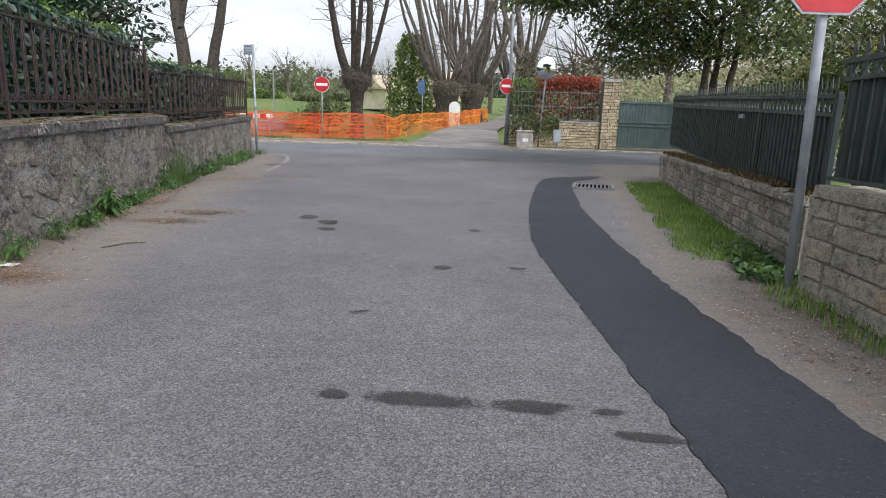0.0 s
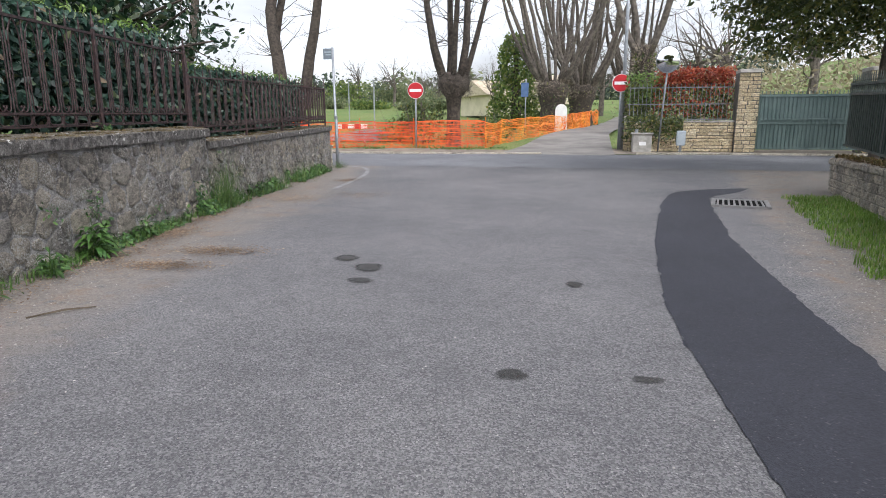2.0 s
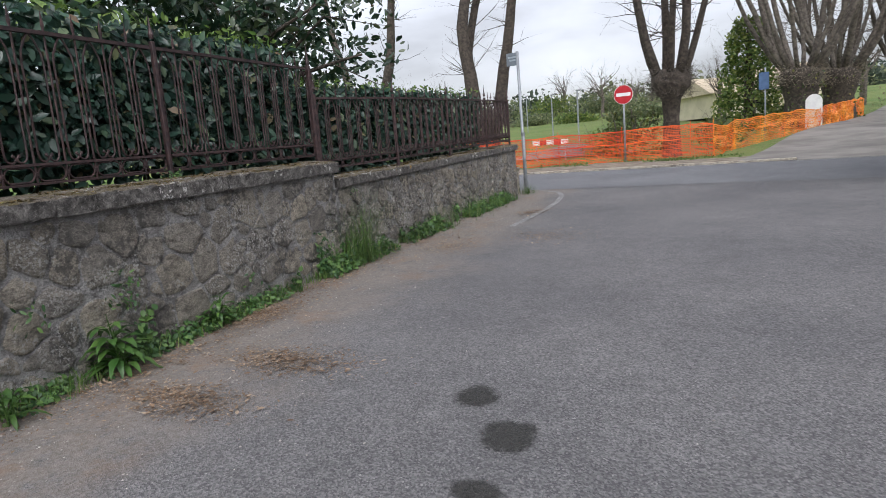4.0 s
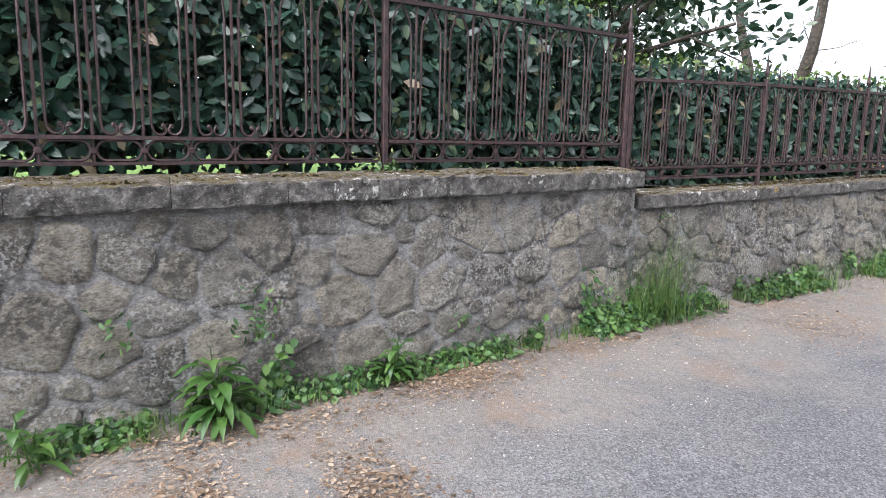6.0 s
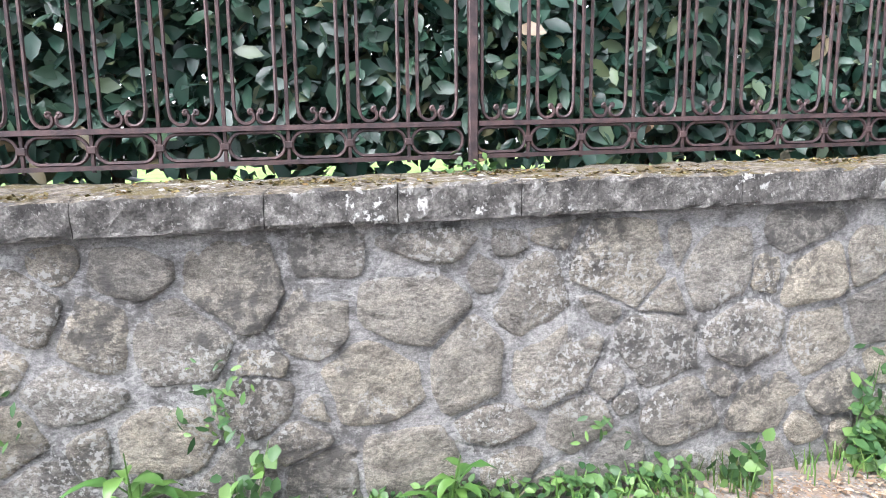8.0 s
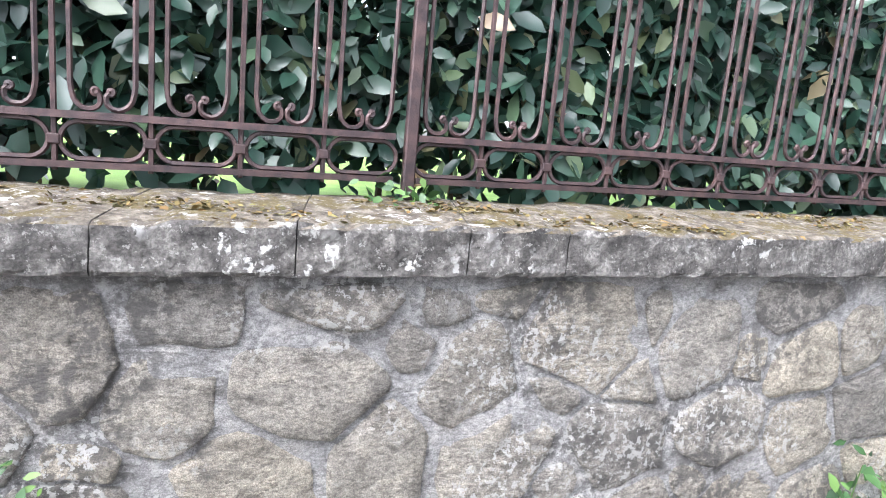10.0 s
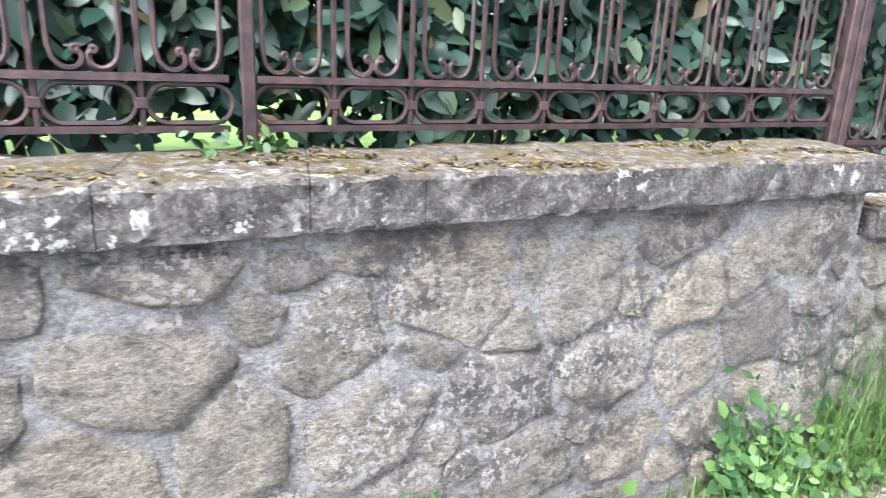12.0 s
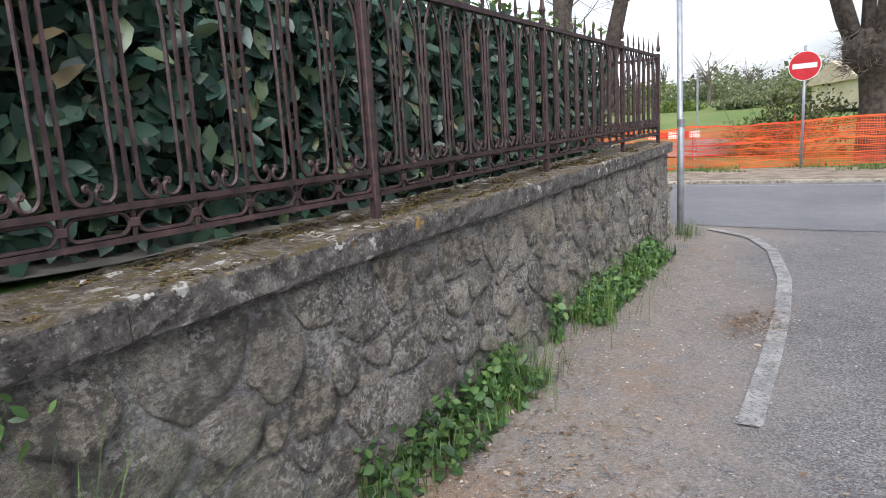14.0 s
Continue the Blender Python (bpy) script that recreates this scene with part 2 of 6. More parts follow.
def ground_surf():
    m, nt, p = nodes_of("meadow")
    pos = world_place(nt)
    a, b, c = noise_node(nt, pos, 0.25, 5), noise_node(nt, pos, 3.0, 6, 0.7), noise_node(nt, pos, 40, 4, 0.7)
    col = mix_node(nt, step_node(nt, a, 0.35, 0.65), (0.1, 0.17, 0.035), (0.16, 0.2, 0.055))
    col = mix_node(nt, math_node(nt, "MULTIPLY", step_node(nt, b, 0.5, 0.68), 0.6), col, (0.2, 0.16, 0.1))
    col = mix_node(nt, 0.5, col, ramp_node(nt, c, [(0.3, (0.35,) * 3), (0.7, (0.65,) * 3)]), "OVERLAY")
    nt.links.new(col, p.inputs["Base Color"])
    p.inputs["Roughness"].default_value = 0.95
    bump_node(nt, p, math_node(nt, "ADD", b, c), 0.8, 0.05)
    return m


MEADOW = ground_surf()
LAWN = surf("lawn", (0.085, 0.165, 0.025), (0.15, 0.25, 0.045), 5, 0.9, 0.6, 80)
SOIL = surf("soil_verge", (0.13, 0.105, 0.075), (0.27, 0.23, 0.18), 3, 0.95, 0.6, 50)
LANE = surf("gravel_lane", (0.15, 0.14, 0.13), (0.24, 0.225, 0.205), 0.8, 0.95, 0.1, 30)
IRON = surf("rusty_iron", (0.03, 0.02, 0.022), (0.078, 0.046, 0.044), 22, 0.55, 0.5, 160, 0.25, 0.25, 0, 0.003)
GREEN_STEEL = surf("green_painted_steel", (0.01, 0.019, 0.02), (0.02, 0.034, 0.034), 4, 0.45, 0.1, 90, 0.0, 0.1)
GREEN_TRIM = surf("faded_green_paint", (0.028, 0.042, 0.035), (0.065, 0.082, 0.068), 8, 0.6, 0.2, 90, 0.0, 0.15)
GATE_GREEN = surf("gate_green_paint", (0.065, 0.105, 0.098), (0.1, 0.145, 0.138), 2, 0.55, 0.1, 60, 0.0, 0.1)
ZINC = surf("galvanised_steel", (0.24, 0.26, 0.28), (0.34, 0.36, 0.38), 9, 0.45, 0.1, 120, 0.4)
DULL_ZINC = surf("dull_grey_steel", (0.13, 0.14, 0.15), (0.22, 0.23, 0.24), 7, 0.55, 0.15, 120, 0.2)
WORN_POST = surf("worn_grey_post", (0.22, 0.24, 0.26), (0.34, 0.36, 0.38), 5, 0.6, 0.2, 120)
SIGN_RED = surf("sign_red", (0.42, 0.012, 0.018), (0.5, 0.02, 0.03), 6, 0.35, 0.0, 50)
SIGN_WHITE = surf("sign_white", (0.72, 0.72, 0.72), (0.82, 0.82, 0.8), 6, 0.4, 0.0, 50)
SIGN_BLUE = surf("sign_blue", (0.05, 0.1, 0.2), (0.07, 0.13, 0.25), 6, 0.4, 0.0, 50)
LINE_WHITE = surf("worn_road_paint", (0.17, 0.17, 0.17), (0.3, 0.3, 0.295), 9, 0.8, 0.5, 90, distance=0.005)
_nt = LINE_WHITE.node_tree
_nt.links.new(step_node(_nt, noise_node(_nt, world_place(_nt), 60, 5, 0.7), 0.34, 0.48), _nt.nodes["Principled BSDF"].inputs["Alpha"])
BLOCK = rubble_surf("tuff_block", [(0, (0.46, 0.43, 0.34)), (0.4, (0.6, 0.56, 0.44)), (0.8, (0.53, 0.5, 0.4)), (1, (0.62, 0.48, 0.32))], 0.15)
OLD_BLOCK = rubble_surf("old_wall_block", [(0, (0.33, 0.3, 0.245)), (0.5, (0.46, 0.42, 0.34)), (1, (0.6, 0.54, 0.44))], 0.7)
SANDSTONE = rubble_surf("sandstone_block", [(0, (0.46, 0.38, 0.24)), (0.5, (0.58, 0.48, 0.31)), (1, (0.66, 0.57, 0.4))], 0.2)
JOINT = surf("dark_joint", (0.09, 0.085, 0.075), (0.16, 0.15, 0.13), 6, 0.95, 0.4, 60)
OLD_JOINT = surf("old_mortar", (0.19, 0.175, 0.145), (0.31, 0.285, 0.24), 6, 0.95, 0.5, 60)
BARK = surf("grey_bark", (0.07, 0.06, 0.05), (0.18, 0.155, 0.13), 7, 0.95, 0.8, 45, distance=0.03)
DARK_BARK = surf("dark_bark", (0.032, 0.026, 0.021), (0.09, 0.073, 0.058), 9, 0.95, 0.9, 40, distance=0.03)
TWIG = surf("pale_twig", (0.24, 0.2, 0.15), (0.38, 0.33, 0.26), 3, 0.9, 0.0, 40)
STEM = surf("hedge_stem", (0.06, 0.045, 0.03), (0.13, 0.1, 0.07), 9, 0.9, 0.3, 60)
NET = surf("orange_plastic_net", (0.56, 0.04, 0.012), (0.82, 0.13, 0.02), 0.9, 0.5, 0.0, 60)
NET_PALE = surf("faded_orange_net", (0.7, 0.12, 0.015), (0.85, 0.3, 0.03), 0.9, 0.5, 0.0, 60)
LAUREL = leaf_surf("laurel_leaf", [(0, (0.014, 0.04, 0.03)), (0.5, (0.03, 0.075, 0.052)), (0.85, (0.058, 0.115, 0.072)), (0.96, (0.13, 0.18, 0.09)), (1, (0.22, 0.15, 0.09))], 0.36, 0.13)
LAUREL_TIP = leaf_surf("laurel_young_leaf", [(0, (0.1, 0.19, 0.04)), (1, (0.2, 0.29, 0.07))], 0.4, 0.35)
MAGNOLIA = leaf_surf("magnolia_leaf", [(0, (0.012, 0.035, 0.02)), (0.6, (0.03, 0.065, 0.035)), (1, (0.08, 0.11, 0.05))], 0.28, 0.1)
OAK_LEAF = leaf_surf("evergreen_oak_leaf", [(0, (0.04, 0.062, 0.022)), (0.5, (0.09, 0.125, 0.038)), (0.85, (0.17, 0.19, 0.05)), (1, (0.28, 0.25, 0.07))], 0.4, 0.42)
RED_LEAF = leaf_surf("photinia_red_leaf", [(0, (0.2, 0.03, 0.015)), (0.6, (0.36, 0.06, 0.03)), (1, (0.42, 0.15, 0.06))], 0.4, 0.3)
BUSH_LEAF = leaf_surf("bush_leaf", [(0, (0.05, 0.1, 0.02)), (0.5, (0.12, 0.19, 0.04)), (1, (0.26, 0.3, 0.07))], 0.5, 0.35)
# Tones paled so that distance haze sits in the leaf colour.
FAR_LEAF = leaf_surf("haze_tinted_foliage", [(0, (0.1, 0.135, 0.065)), (0.5, (0.17, 0.21, 0.1)), (1, (0.27, 0.29, 0.15))], 0.7, 0.35)
DARK_FAR = leaf_surf("far_pine_foliage", [(0, (0.03, 0.05, 0.035)), (1, (0.07, 0.095, 0.06))], 0.7, 0.2)
TAN_LEAF = leaf_surf("dry_hillside", [(0, (0.2, 0.17, 0.1)), (0.6, (0.33, 0.29, 0.18)), (1, (0.45, 0.42, 0.3))], 0.8, 0.3)
WEED = leaf_surf("weed_leaf", [(0, (0.02, 0.062, 0.02)), (0.5, (0.055, 0.125, 0.034)), (1, (0.13, 0.23, 0.06))], 0.5, 0.25)
DOCK = leaf_surf("dock_leaf", [(0, (0.04, 0.105, 0.022)), (1, (0.1, 0.19, 0.04))], 0.42, 0.22)
GRASS = leaf_surf("grass_blade", [(0, (0.05, 0.115, 0.02)), (0.6, (0.1, 0.19, 0.04)), (0.9, (0.18, 0.26, 0.08)), (1, (0.32, 0.28, 0.15))], 0.5, 0.35)
VERGE = leaf_surf("verge_grass_blade", [(0, (0.09, 0.19, 0.025)), (0.6, (0.18, 0.31, 0.048)), (0.9, (0.28, 0.4, 0.1)), (1, (0.35, 0.3, 0.15))], 0.5, 0.4)
DEAD = leaf_surf("dry_leaf", [(0, (0.12, 0.072, 0.042)), (0.5, (0.24, 0.16, 0.1)), (1, (0.42, 0.33, 0.24))], 0.8, 0.1)
MOSS_LEAF = leaf_surf("moss_crumbs", [(0, (0.05, 0.045, 0.012)), (0.4, (0.1, 0.075, 0.02)), (0.75, (0.17, 0.1, 0.035)), (1, (0.2, 0.19, 0.07))], 0.9, 0.1)
PEBBLE = surf("grit", (0.22, 0.2, 0.18), (0.42, 0.39, 0.36), 30, 0.9, 0.0, 50, island=0.5)
PLASTER = surf("cream_plaster", (0.55, 0.5, 0.35), (0.68, 0.62, 0.45), 1, 0.9, 0.1, 20)
ROOF = surf("clay_roof", (0.46, 0.38, 0.27), (0.62, 0.54, 0.4), 4, 0.9, 0.3, 20)
CONCRETE = surf("grey_concrete", (0.26, 0.25, 0.225), (0.4, 0.385, 0.35), 5, 0.9, 0.3, 60)
IRON_GRATE = surf("cast_iron", (0.17, 0.168, 0.165), (0.28, 0.275, 0.268), 15, 0.6, 0.2, 80, 0.4)
# Shade inside the drain and windows, painted as flat black without sheen.
BLACK = surf("opening_shade_black", (0.01, 0.01, 0.01), (0.02, 0.02, 0.02), 5, 1.0, 0.0, 40)
BLACK.node_tree.nodes["Principled BSDF"].inputs["Specular IOR Level"].default_value = 0.0
PLATE_GREY = surf("plate_grey", (0.12, 0.145, 0.17), (0.19, 0.22, 0.25), 5, 0.5, 0.0, 40)
BIN_BLUE = surf("blue_grey_panel", (0.28, 0.33, 0.37), (0.4, 0.45, 0.48), 5, 0.6, 0.0, 40)
MIRROR, _nt, _p = nodes_of("convex_mirror")
_p.inputs["Base Color"].default_value, _p.inputs["Metallic"].default_value, _p.inputs["Roughness"].default_value = (0.85, 0.87, 0.9, 1), 1.0, 0.04


def stain_surf():
    """Oil soaked into the asphalt, fading out at its rim."""
    m, nt, p = nodes_of("oil_stain")
    p.inputs["Base Color"].default_value, p.inputs["Roughness"].default_value = (0.035, 0.034, 0.03, 1), 0.6
    tc = nt.nodes.new("ShaderNodeTexCoord")
    length = nt.nodes.new("ShaderNodeVectorMath")
    length.operation = "LENGTH"
    nt.links.new(tc.outputs["Object"], length.inputs[0])
    ragged = math_node(nt, "ADD", length.outputs["Value"], math_node(nt, "MULTIPLY", noise_node(nt, world_place(nt), 9, 5, 0.7), 0.9))
    nt.links.new(math_node(nt, "MULTIPLY", step_node(nt, ragged, 1.3, 0.95), 0.72), p.inputs["Alpha"])
    return m


OIL = stain_surf()


# ---- building helpers ----
class Geo:
    """Gathers vertices and faces of one mesh."""

    def __init__(self):
        self.v, self.f = [], []

    def add(self, verts, faces):
        n = len(self.v)
        self.v.extend(tuple(p) for p in verts)
        self.f.extend(tuple(i + n for i in f) for f in faces)
        return self

    def box(self, c, s, chamfer=0.0):
        x, y, z = (h / 2 for h in s)
        if not chamfer:
            vs = [(c[0] + a * x, c[1] + b * y, c[2] + d * z) for a in (-1, 1) for b in (-1, 1) for d in (-1, 1)]
            return self.add(vs, [(0, 1, 3, 2), (4, 6, 7, 5), (0, 4, 5, 1), (2, 3, 7, 6), (0, 2, 6, 4), (1, 5, 7, 3)])
        bm = bmesh.new()
        bmesh.ops.create_cube(bm, size=1.0, matrix=Matrix.Translation(c) @ Matrix.Diagonal((*s, 1)))
        bmesh.ops.bevel(bm, geom=list(bm.edges), offset=chamfer, segments=1, affect="EDGES")
        bm.verts.index_update()
        self.add([v.co[:] for v in bm.verts], [[v.index for v in f.verts] for f in bm.faces])
        bm.free()
        return self

    def tube(self, path, radii, sides=6, cap=True):
        pts = [Vector(p) for p in path]
        if isinstance(radii, (int, float)):
            radii = [radii] * len(pts)
        rings, ref = [], None
        for i, p in enumerate(pts):
            d = (pts[min(i + 1, len(pts) - 1)] - pts[max(i - 1, 0)]).normalized()
            if ref is None:
                ref = d.orthogonal().normalized()
            ref = (ref - d * ref.dot(d))
            ref = ref.normalized() if ref.length > 1e-5 else d.orthogonal().normalized()
            side = d.cross(ref)
            rings.append([p + (ref * math.cos(a) + side * math.sin(a)) * radii[i] for a in (2 * math.pi * k / sides for k in range(sides))])
        faces = [(i * sides + k, i * sides + (k + 1) % sides, (i + 1) * sides + (k + 1) % sides, (i + 1) * sides + k) for i in range(len(pts) - 1) for k in range(sides)]
        if cap:
            faces += [tuple(range(sides - 1, -1, -1)), tuple((len(pts) - 1) * sides + k for k in range(sides))]
        return self.add([v for r in rings for v in r], faces)

    def prism(self, poly, lift):
        """A flat polygon of 3D points pushed along the vector lift."""
        n = len(poly)
        vs = list(poly) + [tuple(a + b for a, b in zip(p, lift)) for p in poly]
        return self.add(vs, [tuple(range(n - 1, -1, -1)), tuple(range(n, 2 * n))] + [(i, (i + 1) % n, n + (i + 1) % n, n + i) for i in range(n)])

    def mesh(self, name, material, smooth=False):
        me = bpy.data.meshes.new(name)
        me.from_pydata(self.v, [], self.f)
        me.materials.append(material)
        if smooth:
            me.polygons.foreach_set("use_smooth", [True] * len(me.polygons))
        me.update()
        return me


def part(name, geo, material, parent=None, label="", smooth=False, at=None):
    """One mesh object under a thing or a part (or at top level)."""
    ob = new(name, geo.mesh(name, material, smooth) if isinstance(geo, Geo) else geo)
    if at is not None:
        ob.location = at
    if parent:
        ob.parent = parent
    return tagged(ob, label)


def thing(name, at, label, category, group="", turn=0.0, kind=""):
    ob = new(name)
    ob.empty_display_size = 0.1
    ob.matrix_world = pose(*at, 0, 0, turn)
    return tagged(ob, label, category, group, kind)


def solid(name, geo, material, label, category, kind="", group="", smooth=False, at=None):
    return tagged(part(name, geo, material, None, "", smooth, at), label, category, group, kind)


GY, GZ = [-60, 4, 8, 12, 16, 22, 26, 60, 100, 200, 450, 900], [0, 0, 0.04, 0.13, 0.21, 0.34, 0.42, 2.05, 5.0, 8.5, 12, 14]


def ground_z(x, y):
    return float(np.interp(y, GY, GZ))


LEAF_V = np.array([(0, 0, 0), (0.36, 0.5, 0.10), (0.74, 0.38, 0.06), (1, 0, -0.12), (0.74, -0.38, 0.06), (0.36, -0.5, 0.10), (0.36, 0, 0), (0.74, 0, -0.04)])
LEAF_F = [(0, 6, 1), (6, 7, 2, 1), (7, 3, 2), (0, 5, 6), (6, 5, 4, 7), (7, 4, 3)]
CARD_V = np.array([(0, 0, 0), (0.45, 0.5, 0.08), (1, 0, -0.06), (0.45, -0.5, 0.08)])
CARD_F = [(0, 3, 2, 1)]


def leaf_mesh(name, centres, length, width, material, rng, spread=0.35, face=None, lean=0.5, small=False):
    """Many separate leaves in one mesh. face: the way most of them look; lean: how much they keep to it."""
    c = np.asarray(centres, float)
    n = len(c)
    nor = rng.normal(size=(n, 3))
    if face is not None:
        nor = nor * (1 - lean) + np.asarray(face, float) * lean * 2
    nor /= np.linalg.norm(nor, axis=1)[:, None]
    along = rng.normal(size=(n, 3)) + np.array((0, 0, -0.25))
    along -= nor * (along * nor).sum(1)[:, None]
    along /= np.linalg.norm(along, axis=1)[:, None]
    side = np.cross(nor, along)
    ln = length * (1 + spread * rng.uniform(-1, 1, n))
    wd = ln * width / length
    tv, tf = (CARD_V, CARD_F) if small else (LEAF_V, LEAF_F)
    v = c[:, None] + along[:, None] * (tv[None, :, 0] * ln[:, None])[..., None] + side[:, None] * (tv[None, :, 1] * wd[:, None])[..., None] + nor[:, None] * (tv[None, :, 2] * wd[:, None])[..., None]
    k = len(tv)
    faces = [tuple(i * k + j for j in f) for i in range(n) for f in tf]
    me = bpy.data.meshes.new(name)
    me.from_pydata(v.reshape(-1, 3).tolist(), [], faces)
    me.materials.append(material)
    me.polygons.foreach_set("use_smooth", [True] * len(me.polygons))
    me.update()
    return me


def blade_mesh(name, roots, height, material, rng, width=0.006, bend=0.6):
    """Grass: thin tapering bent blades."""
    vs, fs = [], []
    for x, y, z in roots:
        a, h = rng.uniform(0, 6.283), height * rng.uniform(0.45, 1.25)
        dx, dy, b = math.cos(a), math.sin(a), bend * rng.uniform(0.1, 1.0)
        w = width * rng.uniform(0.6, 1.3)
        n = len(vs)
        for t, s in ((0, 1), (0.5, 0.85), (0.85, 0.5)):
            off, zz = b * h * t * t, h * t * (1 - 0.25 * b * t)
            vs += [(x + dx * off - dy * w * s, y + dy * off + dx * w * s, z + zz), (x + dx * off + dy * w * s, y + dy * off - dx * w * s, z + zz)]
        vs.append((x + dx * b * h, y + dy * b * h, z + h * (1 - 0.3 * b)))
        fs += [(n, n + 1, n + 3, n + 2), (n + 2, n + 3, n + 5, n + 4), (n + 4, n + 5, n + 6)]
    g = Geo()
    g.v, g.f = vs, fs
    return g.mesh(name, material)


def clump(rng, n, centre, radii, shell=0.5):
    """Points in an uneven ellipsoid, denser towards its skin, in lumps."""
    d = rng.normal(size=(n, 3))
    d /= np.linalg.norm(d, axis=1)[:, None]
    r = (shell + (1 - shell) * rng.uniform(0, 1, n)) ** 0.6
    lump = 1 + 0.22 * np.sin(d[:, 0] * 5 + centre[0]) * np.cos(d[:, 1] * 6 + centre[1]) + 0.15 * np.sin(d[:, 2] * 9)
    return np.asarray(centre) + d * (r * lump)[:, None] * np.asarray(radii)


def branches(geo, rng, start, way, length, radius, level, twigs=3, curl=0.25, rise=0.15, sides=5):
    """A limb with forks, thinning to twigs."""
    p, d = Vector(start), Vector(way).normalized()
    path, radii = [p.copy()], [radius]
    steps = 5 if level > 0 else 3
    for i in range(steps):
        d = (d + Vector(rng.normal(size=3)) * curl * 0.4 + Vector((0, 0, rise * 0.3))).normalized()
        p = p + d * length / steps
        path.append(p.copy())
        radii.append(radius * (1 - 0.72 * (i + 1) / steps))
    geo.tube(path, radii, max(3, sides), cap=False)
    if level > 0:
        for k in range(twigs):
            i = rng.integers(1, steps + 1)
            out = (d + Vector(rng.normal(size=3)) * 0.75).normalized()
            branches(geo, rng, path[i], out, length * rng.uniform(0.4, 0.65), max(radii[i] * 0.55, 0.004), level - 1, twigs, curl, rise, sides - 1)

# ---- ground and roads ----
def sheet(name, xs, ys, height, material, label, category, lift=0.0):
    g = Geo()
    for y in ys:
        for x in xs:
            g.v.append((x, y, height(x, y) + lift))
    n = len(xs)
    g.f = [(j * n + i, j * n + i + 1, (j + 1) * n + i + 1, (j + 1) * n + i) for j in range(len(ys) - 1) for i in range(n - 1)]
    return solid(name, g, material, label, category, "structure", smooth=True)


def rough_ground(x, y):
    z = ground_z(x, y)
    away = max(0.0, min(1.0, (y - 24) / 20))
    hill = max(0.0, min(1.0, (x - 3 - 0.1 * y) / 30)) * max(0.0, min(1.0, (y - 24) / 30))
    return z - 0.03 + away * 0.5 * noise.noise((x * 0.05, y * 0.05, 0)) + hill * 6


sheet("ground", [-700, -300, -150, -90, *range(-60, 64, 3), 90, 150, 300, 700], [-60, -30, -15, *range(-8, 60, 2), *range(60, 130, 6), 160, 200, 260, 340, 450, 650, 900], rough_ground, MEADOW, "green meadow rising gently beyond the road", "ground")


def wall_face(y):
    """x of the long stone wall's face: its upper part to y = 8.97, then the lower part."""
    return -4.02 - 0.16 * (y - 6.5) if y < 8.97 else -4.43 - 0.10 * (y - 9.0)


def band(name, left, right, y0, y1, step, material, label, category, lift, across=6, height=ground_z):
    """A paved strip between two edges given as functions of y."""
    g = Geo()
    ys = np.arange(y0, y1 + step / 2, step)
    for y in ys:
        a, b = left(y), right(y)
        for i in range(across + 1):
            x = a + (b - a) * i / across
            g.v.append((x, y, height(x, y) + lift))
    n = across + 1
    g.f = [(j * n + i, j * n + i + 1, (j + 1) * n + i + 1, (j + 1) * n + i) for j in range(len(ys) - 1) for i in range(across)]
    return solid(name, g, material, label, category, "structure", smooth=True)


band("road_1", lambda y: wall_face(min(y, 15.6)) - 0.2 - max(0, y - 15.6) * 4, lambda y: 3.6 + 0.196 * (y - 4.37) + max(0, y - 12.6) * 5, -12, 17.0, 0.5, ASPHALT, "worn grey asphalt lane with soil along its edges", "road", 0.0)


def far_kerb(x):
    return 21.35 + 0.15 * math.sin(x * 0.2)


g = Geo()
for i, x in enumerate(np.arange(-60, 61, 2.0)):
    for y in (16.4 - 0.02 * x + 0.1 * math.sin(x * 1.7), 18, 20, far_kerb(x)):
        g.v.append((x, y, ground_z(x, y) + 0.006))
g.f = [(i * 4 + k, i * 4 + 4 + k, i * 4 + 5 + k, i * 4 + 1 + k) for i in range(60) for k in range(3)]
solid("road_2", g, ROADTOP, "bluish grey asphalt road crossing ahead", "road", "structure", smooth=True)

g = Geo()
for x in np.arange(-60, 60, 1.0):
    if not (-0.6 < x < 2.2):
        y = far_kerb(x)
        g.box((x + 0.5, y + 0.09, ground_z(x, y) + 0.015), (0.992, 0.16, 0.1), 0.012)
solid("kerb_1", g, OLD_BLOCK, "low pale stone kerb along the road", "kerb", "structure")
g = Geo()
for x in np.arange(-60, 60, 0.5):
    y0, y1 = far_kerb(x) - 0.42, far_kerb(x + 0.5) - 0.42
    g.add([(x, y0, ground_z(x, y0) + 0.012), (x + 0.5, y1, ground_z(x, y1) + 0.012), (x + 0.5, y1 + 0.13, ground_z(x, y1 + 0.13) + 0.012), (x, y0 + 0.13, ground_z(x, y0 + 0.13) + 0.012)], [(0, 1, 2, 3)])
solid("road_marking", g, LINE_WHITE, "faded white edge line on the crossing road", "road marking", "structure")

